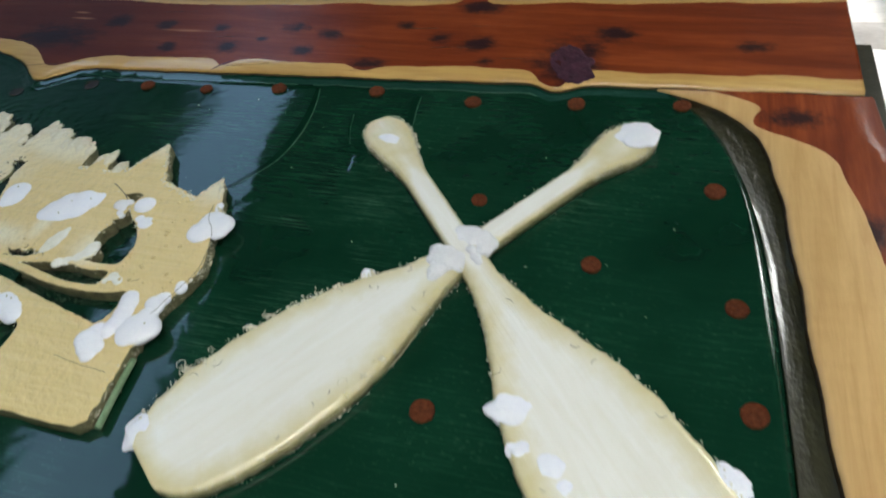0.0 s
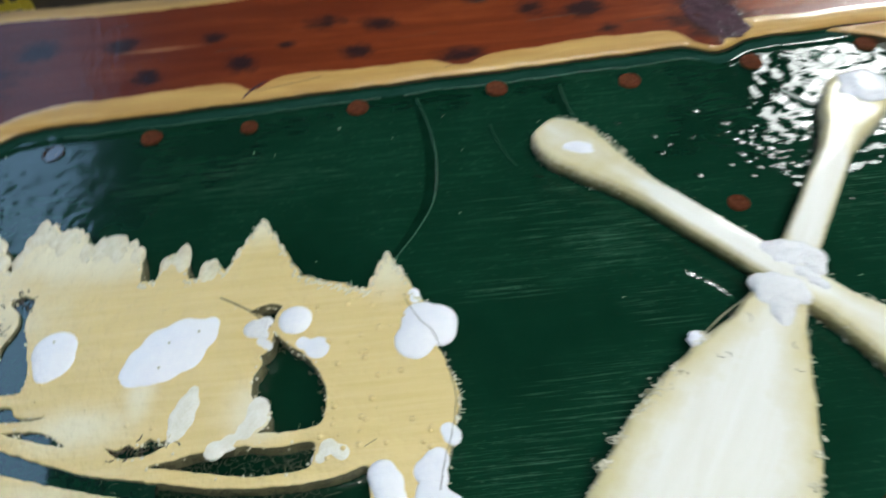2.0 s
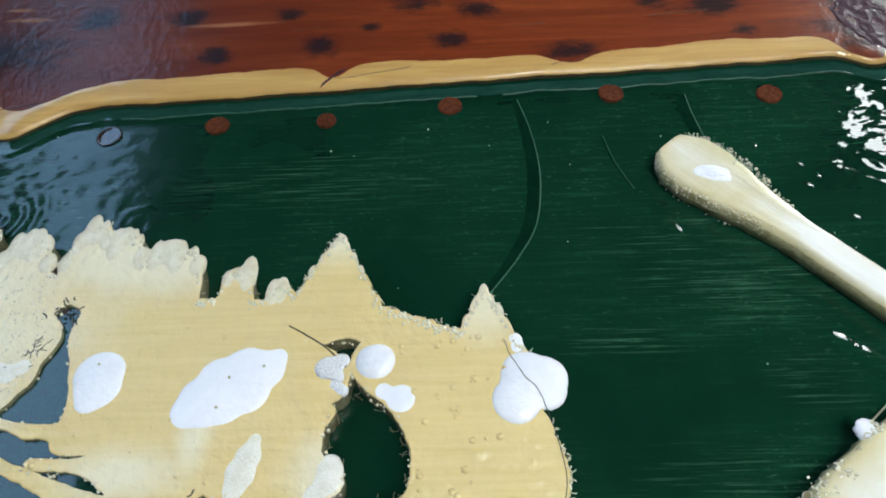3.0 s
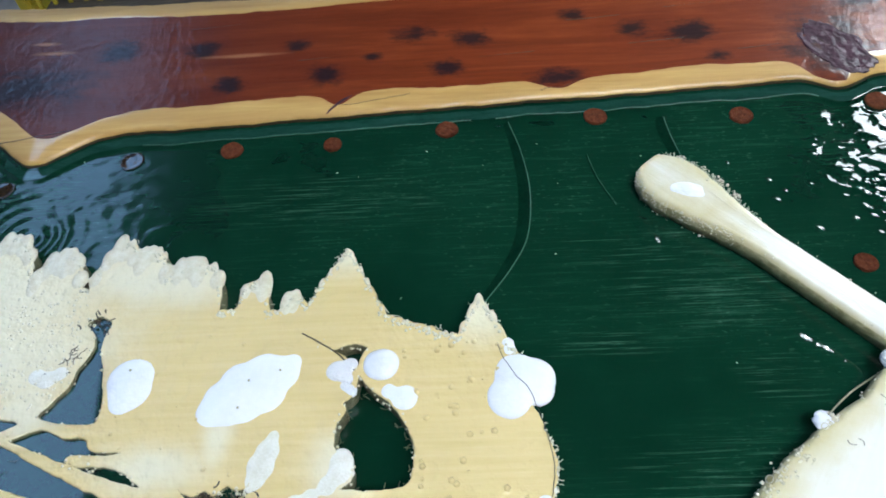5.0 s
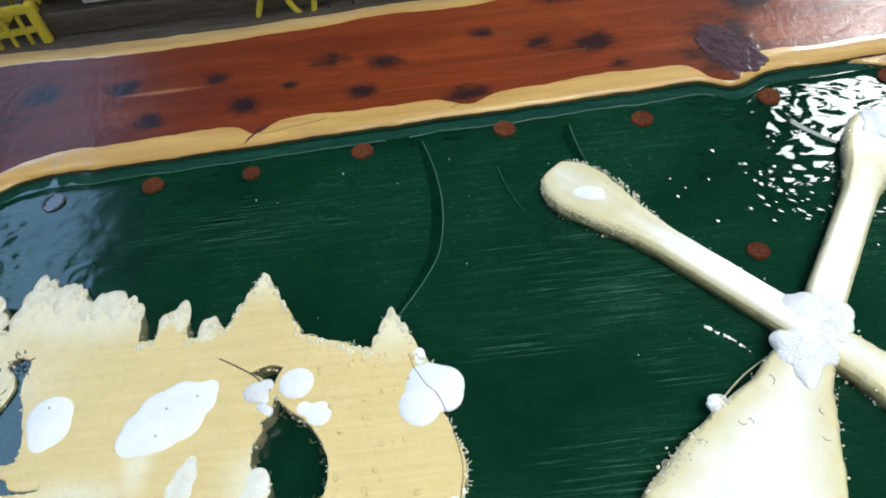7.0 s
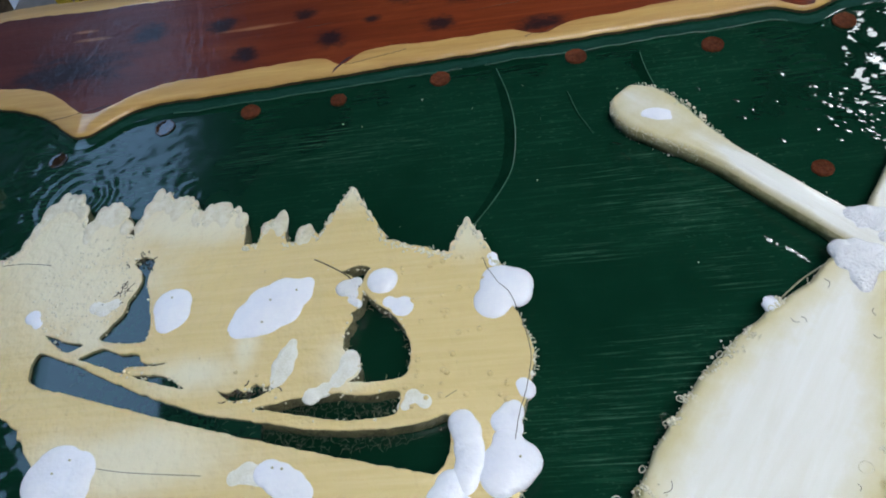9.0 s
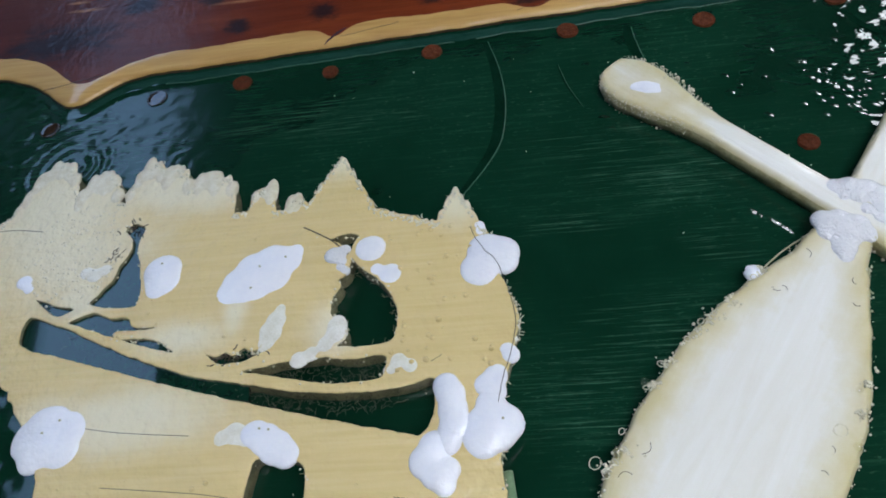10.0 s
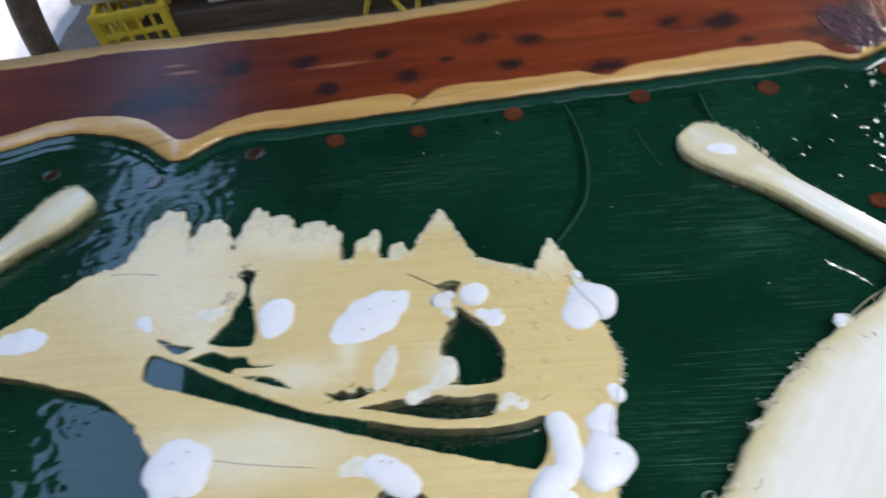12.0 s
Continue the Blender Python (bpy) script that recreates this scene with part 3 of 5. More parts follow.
def green_panel():
    bm, rows = bmesh.new(), []
    us = [1 - (1 - k / 220) ** 1.25 for k in range(221)]
    for j in range(141):
        v = 1 - (1 - j / 140) ** 2.0
        row = []
        for u in us:
            y0 = -0.72 + 0.745 * v
            x = XL + (panel_right(y0) - XL) * u
            top = back_inner(x) - 0.001
            y = -0.72 + (top + 0.72) * v
            d, e = top - y, panel_right(y0) - x
            z = 0.0022 * max(0.0, 1 - d / 0.008) ** 1.5 + 0.0015 / (1 + math.exp(min(40.0, (d - 0.0135) / 0.0010)))
            z += 0.0012 * bell(e, 0.009, 0.006) - 0.003 * bell(e, 0.0, 0.004)
            row.append((x, y, z))
        rows.append(row)
    sheet(bm, rows)
    out = [e for e in bm.edges if len(e.link_faces) == 1]
    got = bmesh.ops.extrude_edge_only(bm, edges=out)
    low = [v for v in got["geom"] if isinstance(v, bmesh.types.BMVert)]
    for v in low:
        v.co.z = -0.0125
    bmesh.ops.recalc_face_normals(bm, faces=bm.faces)
    return part("green_panel", bm, M_GREEN)


def lip_line(x0, x1, drop, r, seed):
    """A pale, wavering ridge along the foot of the slab."""
    pts = []
    for k in range(41):
        x = x0 + (x1 - x0) * k / 40
        pts.append((x, back_inner(x) - drop + 0.0012 * rough(x, seed, 25) + 0.0004 * rough(x, seed, 120), 0.0017 if drop < 0.0135 else 0.0003))
    return tube(bmesh.new(), pts, r, 6)


panel = green_panel()
strip_bm, strip_rows = bmesh.new(), []
for k in range(241):
    x = -0.36 + 0.80 * k / 240
    y = back_inner(x)
    strip_rows.append([(x, y - 0.0125 + 0.001 * rough(x, 8, 40), 0.0019), (x, y - 0.0085, 0.0022), (x, y - 0.004, 0.0034)])
sheet(strip_bm, strip_rows)
part("lip", strip_bm, M_GREEN_LIP, panel, "lighter green lip at the foot of the slab", True)
for x0, x1, drop, r in ((-0.25, 0.02, 0.0128, 0.0005), (0.04, 0.30, 0.0126, 0.00045), (-0.10, 0.16, 0.0075, 0.0004), (0.20, 0.40, 0.008, 0.0004), (-0.24, -0.12, 0.0085, 0.0003)):
    part("lip_ridge", lip_line(x0, x1, drop, r, x0 * 9), M_GREEN_PALE, panel, "pale ridge along the lip", True)
tagged(panel, "dark green painted panel under wet clear resin", "panel")
tagged(part("base_board", box(bmesh.new(), XL, -0.72, -0.026, 0.64, 0.17, -0.013), M_BASE), "dark base board under the green panel", "board")


def resin_channel():
    bm, rows = bmesh.new(), []
    for i in range(121):
        y = -0.7 + 0.72 * i / 120
        a, b = panel_right(y) + 0.0005, end_inner(y) - 0.0005
        b = max(b, a + 0.0015)
        rows.append([(a + (b - a) * k / 6, y, -0.002 + 0.002 * abs(k / 3 - 1) ** 3 + 0.0005 * rough(y, k, 30)) for k in range(7)])
    sheet(bm, rows)
    return part("resin_channel", bm, M_CHANNEL, None, "", True)


tagged(resin_channel(), "dark glossy resin poured between panel and end board", "resin")


def trestle(x):
    ob = empty("trestle", (x, -0.25, FLOOR_Z), "plain wooden trestle carrying the table top", "trestle", "trestles")
    part("beam", box(bmesh.new(), -0.03, -0.42, 0.75, 0.03, 0.42, -0.026 - FLOOR_Z, 0.003), M_LUMBER, ob)
    for sx in (-1, 1):
        for y in (-0.36, 0.36):
            bm = tube(bmesh.new(), [(sx * 0.22, y, 0.02), (sx * 0.13, y, 0.38), (sx * 0.035, y, 0.76)], 0.025, 4)
            part("leg", bm, M_LUMBER, ob)


for tx in (-0.7, 0.35):
    trestle(tx)

# raised seams in the green paint
SEAMS = [[(0.050, 0.006), (0.058, -0.03), (0.061, -0.07), (0.056, -0.11), (0.043, -0.137), (0.022, -0.166)],
         [(0.174, 0.004), (0.175, -0.015), (0.179, -0.045)],
         [(0.345, -0.005), (0.358, -0.03), (0.380, -0.055)],
         [(0.108, -0.035), (0.113, -0.06), (0.122, -0.085)]]
for k, line in enumerate(SEAMS):
    seam = empty("paint_seam", (0, 0, 0), "dark seam with a pale ridge in the green paint", "seam", "paint seams")
    bm = bmesh.new()
    pts = smooth_line([Vector((x, y, 0)) for x, y in line], 10)
    # flat band, darker than the panel, on the left of each ridge
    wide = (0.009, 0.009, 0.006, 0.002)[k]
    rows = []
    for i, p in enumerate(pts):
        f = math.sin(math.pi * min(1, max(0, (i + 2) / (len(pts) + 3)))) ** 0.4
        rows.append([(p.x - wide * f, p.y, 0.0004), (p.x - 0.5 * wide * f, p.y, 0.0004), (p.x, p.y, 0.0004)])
    sheet(bm, rows)
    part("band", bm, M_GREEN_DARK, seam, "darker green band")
    if k == 2:
        continue
    part("ridge", tube(bmesh.new(), [(x, y, 0.0002) for x, y in line], 0.0004 if k < 3 else 0.00025, 6), M_GREEN_PALE, seam, "pale raised ridge", True)


# ---------------------------------------------------------------- paddles
def beads(name, spots, parent, label, mat=None):
    """Many small round beads as one mesh; spots: x, y, z, radius."""
    bm = bmesh.new()
    bmesh.ops.create_icosphere(bm, subdivisions=1, radius=1.0)
    ball, tris = np.array([v.co for v in bm.verts]), [[v.index for v in f.verts] for f in bm.faces]
    bm.free()
    verts, faces = [], []
    for x, y, z, r in spots:
        faces += [[i + len(verts) for i in f] for f in tris]
        verts += [(x + r * a, y + r * b, z + r * c) for a, b, c in ball]
    me = bpy.data.meshes.new(name)
    me.from_pydata(verts, [], faces)
    me.materials.append(mat or M_FROTH)
    me.polygons.foreach_set("use_smooth", [True] * len(me.polygons))
    ob = new(name, me)
    ob.parent = parent
    return tagged(ob, label, kind="stuff")


COLS = (0.04, 0.09, 0.16, 0.25, 0.4, 0.5, 0.6, 0.75, 0.84, 0.91, 0.96)


def paddle(tip, heading, length, blade, lift, label):
    ob = empty("paddle", (tip[0], tip[1], lift, 0, 0, heading), label, "paddle", "wooden paddles")
    seed = tip[0] * 7
    top = 0.0135
    ss = [0.0, 0.002, 0.006, 0.014, 0.03, 0.05, 0.075, 0.10, 0.15, 0.21, 0.245, 0.285, 0.32, 0.355, 0.39, 0.44, 0.49, 0.52, 0.54, 0.548]
    ww = [0.011, 0.0150, 0.0188, 0.0225, 0.0245, 0.021, 0.0145, 0.0122, 0.0122, 0.0125, 0.0145, 0.2 * blade, 0.31 * blade, 0.415 * blade, 0.48 * blade, 0.51 * blade, 0.485 * blade, 0.42 * blade, 0.32 * blade, 0.2 * blade]
    bm, rows = bmesh.new(), []
    for i in range(161):
        s = 0.548 * i / 160
        w = float(np.interp(s, ss, ww))
        s *= length / 0.548
        raw = 0.25 if 0.085 < s < 0.24 else 1.0
        wob = raw * (0.0012 * rough(s, seed, 60) + 0.0011 * rough(s, seed + 1, 300))
        wob2 = raw * (0.0012 * rough(s, seed + 2, 60) + 0.0011 * rough(s, seed + 3, 300))
        l, r = w + wob, w + wob2
        crown = 0.0007 * min(1, w / 0.03)
        sec = [(l - 0.001, 0), (l, 0.006), (l - 0.0005, top - 0.003), (l - 0.003, top - 0.0004)]
        sec += [(l - 0.003 - (l + r - 0.006) * k, top + crown * math.sin(math.pi * k) + 0.0003 * rough(s, k * 6, 40)) for k in COLS]
        sec += [(-r + 0.003, top - 0.0004), (-r + 0.0005, top - 0.003), (-r, 0.006), (-r + 0.001, 0)]
        rows.append([(s, y, z) for y, z in sec])
    n = len(rows[0])
    mats = [1, 1, 0] + [0] * (n - 7) + [0, 1, 1, 1]
    inside = bm.verts.layers.float.new("rim")
    g = sheet(bm, rows, mats, True)
    bm.faces.new(g[0]), bm.faces.new(g[-1][::-1])
    for i, row in enumerate(g):
        s = 0.548 * i / 160
        end = min(1.0, (0.548 - s) / 0.02) * float(np.interp(s, [0, 0.03, 0.06, 0.10, 0.6], [0.8, 0.6, 0.4, 1.0, 1.0]))
        for v, (y, z) in zip(row, [(p[1], p[2]) for p in rows[i]]):
            v[inside] = end * min(1.0, max(0.0, (float(np.interp(s, ss, ww)) - abs(y)) / float(np.interp(s, [0, 0.06, 0.11, 0.2, 0.27, 0.6], [0.022, 0.022, 0.006, 0.005, 0.026, 0.030]))))
    part("body", bm, [M_PADDLE, M_PADDLE_EDGE], ob)
    rim = []
    for k in range(900):
        s = random.random() ** 0.9 * 0.54
        if 0.09 < s < 0.22 and random.random() < 0.8:
            continue
        side = random.choice((-1, 1))
        rim.append((s * length / 0.548, side * (float(np.interp(s, ss, ww)) + random.uniform(-0.0030, 0.0006)), random.choice((0.0, top, random.uniform(0, top))), random.uniform(0.0003, 0.0008) * (2.2 if random.random() < 0.06 else 1)))
    for k in range(900):
        s = random.uniform(0.0, 0.085)
        side, w = random.choice((-1, 1)), float(np.interp(s, ss, ww))
        rim.append((s, side * (w - abs(random.gauss(0, 0.0025)) + 0.0012), random.uniform(0.35, 1.0) * top, random.uniform(0.00025, 0.0006)))
    for k in range(70):
        a = random.uniform(-1.6, 1.6)
        rim.append((0.004 - 0.004 * math.cos(a) + random.uniform(-0.001, 0.002), 0.013 * math.sin(a), random.uniform(0.2, 1.0) * top, random.uniform(0.0005, 0.0013)))
    beads("froth", rim, ob, "frothy resin beads along the edges")
    for k in range(10):
        s = random.uniform(0.27, 0.50)
        w = (float(np.interp(s, ss, ww)) - random.uniform(0.006, 0.020)) * random.choice((-1, 1))
        a, n = random.uniform(0, 6.28), random.uniform(0.002, 0.005)
        pts = [(s * length / 0.548 + n * u * math.cos(a + 0.5 * u), w + n * u * math.sin(a + 0.5 * u), top + 0.0010) for u in (-1, -0.3, 0.3, 1)]
        part("bristle", tube(bmesh.new(), pts, 0.00018, 5), M_BARK, ob, "loose dark bristle stuck in resin", True)
    return ob


paddle((0.1475, -0.0575), -50.0, 0.56, 0.118, 0.0012, "pale wooden paddle lying across another, edges frothy with resin")
paddle((0.416, -0.036), -126.5, 0.518, 0.110, 0.0, "pale wooden paddle under another one, edges frothy with resin")
paddle((-0.412, -0.060), -131.0, 0.548, 0.120, 0.0, "pale wooden paddle beside the pine cut-out")


# ---------------------------------------------------------------- the pine cut-out
TREES = [(-0.311, -0.103, 0.028, 2.2), (-0.268, -0.122, 0.019, 3.6), (-0.227, -0.114, 0.0165, 3.2), (-0.2045, -0.122, 0.014, 3.6), (-0.173, -0.1355, 0.022, 4.5),
         (-0.1285, -0.151, 0.0105, 4.0), (-0.101, -0.163, 0.010, 3.0), (-0.069, -0.126, 0.030, 1.05), (0.019, -0.172, 0.017, 1.4)]
BASE_X = (-0.52, -0.43, -0.407, -0.373, -0.345, -0.29, -0.247, -0.19, -0.15, -0.116, -0.09, -0.04, 0.0, 0.04)
BASE_Y = (-0.235, -0.218, -0.198, -0.167, -0.160, -0.142, -0.15, -0.148, -0.172, -0.174, -0.176, -0.18, -0.195, -0.208)


def ridge(x):
    y = float(np.interp(x, BASE_X, BASE_Y))
    for tx, peak, half, power in TREES:
        d = abs(x - tx) / half
        if d < 1:
            low = float(np.interp(tx, BASE_X, BASE_Y)) - 0.006
            y = max(y, peak - (peak - low) * d ** power)
    return y + (0.0030 * rough(x, 31, 90) + 0.0014 * rough(x, 37, 290)) * (1.0 if x < -0.09 else 0.35)


def right_side(y):
    return 0.041 + 0.016 * bell(y, -0.278, 0.035) + 0.003 * bell(y, -0.42, 0.03)


def outline():
    pts = [Vector((x, ridge(x), 0)) for x in np.linspace(-0.52, 0.038, 900)]
    pts += [Vector((right_side(y), y, 0)) for y in np.linspace(-0.214, -0.43, 70)]
    low = [(0.036, -0.437), (-0.06, -0.437), (-0.15, -0.436), (-0.232, -0.434), (-0.241, -0.41), (-0.242, -0.372), (-0.252, -0.350), (-0.277, -0.316),
           (-0.296, -0.298), (-0.33, -0.279), (-0.41, -0.258), (-0.47, -0.252), (-0.522, -0.246)]
    return pts + smooth_line([Vector((x, y, 0)) for x, y in low], 8)


HULL_X = (-0.294, -0.276, -0.257, -0.231, -0.205, -0.183, -0.161, -0.121, -0.083, -0.057, -0.028, -0.012, 0.003)
HULL_Y = (-0.247, -0.2525, -0.260, -0.2725, -0.284, -0.2935, -0.301, -0.310, -0.3175, -0.3205, -0.320, -0.318, -0.315)


def hull_low(x):
    """Lower edge of the canoe's gunwale strip."""
    return float(np.interp(x, HULL_X, HULL_Y))


GAP = [(x, hull_low(x)) for x in np.linspace(-0.290, 0.003, 18)] + [(0.0035, -0.338), (-0.004, -0.350)] + [(x, -0.3505 + 0.0026 * math.sin(14 * x) - 0.268 * (x + 0.010)) for x in np.linspace(-0.012, -0.283, 14)] + [(-0.293, -0.266)]
HOLES = [GAP,
         [(-0.055, -0.221), (-0.046, -0.231), (-0.038, -0.237), (-0.029, -0.247), (-0.022, -0.261), (-0.0205, -0.277), (-0.025, -0.288), (-0.034, -0.2905), (-0.061, -0.2895), (-0.056, -0.283), (-0.058, -0.273), (-0.065, -0.268), (-0.068, -0.262), (-0.066, -0.250), (-0.062, -0.243), (-0.064, -0.239), (-0.058, -0.233)],
         [(-0.125, -0.3025), (-0.110, -0.2990), (-0.093, -0.2960), (-0.072, -0.2950), (-0.050, -0.2975), (-0.029, -0.2965), (-0.0275, -0.307), (-0.031, -0.3130), (-0.047, -0.3150), (-0.066, -0.3145), (-0.088, -0.3105), (-0.107, -0.3065)],
         [(-0.291, -0.2335), (-0.274, -0.2395), (-0.256, -0.2445), (-0.268, -0.2505), (-0.281, -0.2435)],
         [(-0.259, -0.2560), (-0.242, -0.2485), (-0.228, -0.2535), (-0.212, -0.2555), (-0.207, -0.2620), (-0.190, -0.2635), (-0.194, -0.2665), (-0.219, -0.2665), (-0.220, -0.2710), (-0.240, -0.2640)],
         [(-0.229, -0.172), (-0.219, -0.177), (-0.2205, -0.190), (-0.217, -0.206), (-0.210, -0.228), (-0.2085, -0.242), (-0.213, -0.2480), (-0.231, -0.2465), (-0.247, -0.2425), (-0.242, -0.233), (-0.235, -0.223), (-0.233, -0.211), (-0.227, -0.197), (-0.230, -0.186), (-0.236, -0.178)],
         [(-0.151, -0.2865), (-0.143, -0.2950), (-0.131, -0.2965), (-0.119, -0.2945), (-0.106, -0.2865), (-0.112, -0.2855), (-0.118, -0.2875), (-0.124, -0.2850), (-0.130, -0.2890), (-0.136, -0.2865), (-0.142, -0.2895)],
         [(-0.216, -0.2725), (-0.203, -0.2715), (-0.190, -0.2735), (-0.180, -0.2785), (-0.173, -0.2855), (-0.194, -0.2805)],
         [(-0.093, -0.1905), (-0.082, -0.197), (-0.073, -0.2025), (-0.061, -0.1985), (-0.051, -0.2015), (-0.053, -0.2085), (-0.057, -0.2165), (-0.064, -0.2095), (-0.080, -0.2005)],
         [(-0.107, -0.362), (-0.075, -0.364), (-0.072, -0.40), (-0.073, -0.425), (-0.104, -0.425)]]


def cut_out():
    cu = bpy.data.curves.new("pine", "CURVE")
    cu.dimensions, cu.fill_mode, cu.extrude, cu.bevel_depth, cu.bevel_resolution = "2D", "BOTH", 0.0056, 0.0011, 2
    loops = [outline()] + [smooth_line([Vector((x, y, 0)) for x, y in h], 10, True) for h in HOLES]
    for k, loop in enumerate(loops):
        sp = cu.splines.new("POLY")
        sp.points.add(len(loop) - 1)
        sp.use_cyclic_u = True
        amp = 0.0020 if k == 0 else 0.0009
        for i, p in enumerate(loop):
            dx, dy = rough(p.x, p.y, 130) + 0.6 * rough(p.x, p.y, 330), rough(p.x + 5, p.y, 130) + 0.6 * rough(p.x + 3, p.y, 330)
            sp.points[i].co = (p.x + amp * dx, p.y + amp * dy, 0, 1)
    holder = bpy.data.objects.new("pine", cu)
    me = bpy.data.meshes.new_from_object(holder)
    bpy.data.objects.remove(holder)
    me.materials.clear()
    me.materials.append(M_PINE)
    me.materials.append(M_PINE_EDGE)
    for p in me.polygons:
        # side walls take the darker edge colour, shade included
        p.material_index = 0 if p.normal.z > 0.3 else 1
        p.use_smooth = abs(p.normal.z) < 0.995
    me.transform(Matrix.Translation((0, 0, 0.0067)))
    me.name = "cut_out"
    return new("forest_cut_out", me)


forest = tagged(cut_out(), "yellow pine cut-out of fir trees above a canoe hull", "cut-out")
foam_line = []
for k in range(1300):
    fx = random.uniform(-0.36, 0.04)
    deep = abs(random.gauss(0, 0.003))
    foam_line.append((fx, ridge(fx) + 0.0012 - deep, random.uniform(0.006, 0.0134) if deep < 0.002 else 0.0132, random.uniform(0.0004, 0.0015)))
for k in range(220):
    fy = random.uniform(-0.43, -0.21)
    foam_line.append((right_side(fy) + random.gauss(0, 0.0012), fy, random.uniform(0.004, 0.0135), random.uniform(0.0004, 0.0012)))
beads("froth", foam_line, forest, "frothy resin beads along the tree tops")
haze_bm = bmesh.new()
hx = -0.365
while hx < 0.034:
    far = hx > -0.1
    up = ridge(hx) - float(np.interp(hx, BASE_X, BASE_Y))
    for depth in ((0.0035, 0.0075) if hx < -0.19 else (0.003,)) if up > 0.007 else ():
        r = random.uniform(0.0035, 0.0075) * (0.62 if far else 1.0)
        if not far or abs(hx + 0.069) < 0.018 or abs(hx - 0.019) < 0.016:
            made = bmesh.ops.create_icosphere(haze_bm, subdivisions=2, radius=r)["verts"]
            bmesh.ops.scale(haze_bm, vec=(0.85, random.uniform(1.3, 2.2), 0.3), verts=made)
            bmesh.ops.translate(haze_bm, vec=(hx, ridge(hx) - depth + random.uniform(-0.0015, 0.0015), 0.0122), verts=made)
    hx += random.uniform(0.0025, 0.0055) * (0.7 if far else 1.0)
haze = part("resin_haze", haze_bm, M_HAZE, forest, "milky resin lumped over the tree tops", True)
melt = haze.modifiers.new("melt", "REMESH")
tagged(haze, "milky resin lumped over the tree tops", kind="stuff")
melt.mode, melt.voxel_size, melt.use_smooth_shade = "VOXEL", 0.0009, True
soft = haze.modifiers.new("soften", "SMOOTH")
soft.factor, soft.iterations = 0.5, 4
lace = []
for hole in HOLES[1:]:
    ring = smooth_line([Vector((x, y, 0)) for x, y in hole], 10, True)
    for k in range(6 * len(hole)):
        p = random.choice(ring)
        lace.append((p.x + random.gauss(0, 0.0012), p.y + random.gauss(0, 0.0012), random.uniform(0.008, 0.0134), random.uniform(0.0005, 0.0013)))
for k in range(420):
    a, d = random.uniform(0, 6.283), random.random() ** 0.5
    lace.append((-0.268 + 0.042 * d * math.cos(a), -0.195 + 0.045 * d * math.sin(a) , 0.0131, random.uniform(0.0004, 0.0012)))
lace = [q for q in lace if not (-0.235 < q[0] < -0.215 and -0.245 < q[1] < -0.18 and q[2] == 0.0131)]
beads("lacy_froth", lace, forest, "frothy resin round the openings", M_HAZE)
nubs = [(random.uniform(-0.03, 0.045), random.uniform(-0.31, -0.2), 0.0128, random.uniform(0.0012, 0.0026)) for k in range(60)]
nubs += [(random.uniform(-0.24, -0.02), random.uniform(-0.43, -0.355), 0.0129, random.uniform(0.001, 0.002)) for k in range(14)]
nubs += [(random.uniform(-0.29, -0.12), random.uniform(-0.28, -0.19), 0.0129, random.uniform(0.0008, 0.002)) for k in range(50)]


def inside(x, y, ring):
    """Whether a point in plan lies within a ring of corners."""
    odd = False
    for (ax, ay), (bx, by) in zip(ring, ring[1:] + ring[:1]):
        if (ay > y) != (by > y) and x < ax + (bx - ax) * (y - ay) / (by - ay):
            odd = not odd
    return odd


nubs = [q for q in nubs if not any(inside(q[0] + dx, q[1] + dy, h) for h in HOLES for dx, dy in ((0, 0), (0.003, 0), (-0.003, 0), (0, 0.003), (0, -0.003))) and q[0] < right_side(q[1]) - 0.003]
beads("resin_drop", nubs, forest, "small drops of resin on the wood", M_PINE)
CRACKS = [[(-0.245, -0.207), (-0.238, -0.203), (-0.231, -0.203)], [(-0.239, -0.2035), (-0.240, -0.197)], [(-0.235, -0.203), (-0.233, -0.1985)], [(-0.349, -0.168), (-0.33, -0.168), (-0.306, -0.172)],
          [(-0.243, -0.330), (-0.20, -0.338), (-0.15, -0.343)], [(-0.20, -0.372), (-0.14, -0.378), (-0.115, -0.382)], [(-0.020, -0.385), (0.0, -0.388), (0.035, -0.391)], [(0.008, -0.30), (0.001, -0.304)], [(-0.093, -0.191), (-0.082, -0.1975), (-0.069, -0.2065), (-0.058, -0.218)]]
for k, c in enumerate(CRACKS):
    c3 = [Vector((x, y, 0.0134)) for x, y in c]
    part("crack", tube(bmesh.new(), [c3[0], (c3[0] + c3[-1]) / 2, c3[-1]] if len(c3) == 2 else c3, 0.0005 if k == 8 else 0.00026 if k < 4 else 0.0002, 5), M_BARK, forest, "thin dark crack in the wood")


# ---------------------------------------------------------------- foam blobs, discs, bubbles
def blob(x, y, rx, ry, turn, z, h, label="white hardened foam blob on the pine cut-out", lumps=0.22):
    bm = bmesh.new()
    bmesh.ops.create_icosphere(bm, subdivisions=4, radius=1.0)
    for v in bm.verts:
        d = 1 + lumps * noise.noise(v.co * 1.3 + Vector((x * 40, y * 40, 0))) + 0.18 * lumps * noise.noise(v.co * 3.5 + Vector((x * 90, 0, y * 70)))
        c = v.co * d
        v.co = (0.80 * c.x * rx, 0.80 * c.y * ry, (max(c.z, -0.25) if c.z < 0 else c.z) * 0.8 * h)
    ob = part("foam_blob", bm, M_FOAM, None, "", True)
    ob.matrix_basis = pose(x, y, z, 0, 0, turn)
    return tagged(ob, label, "foam", "foam blobs")


ON = 0.0132
FLAT = 0.5


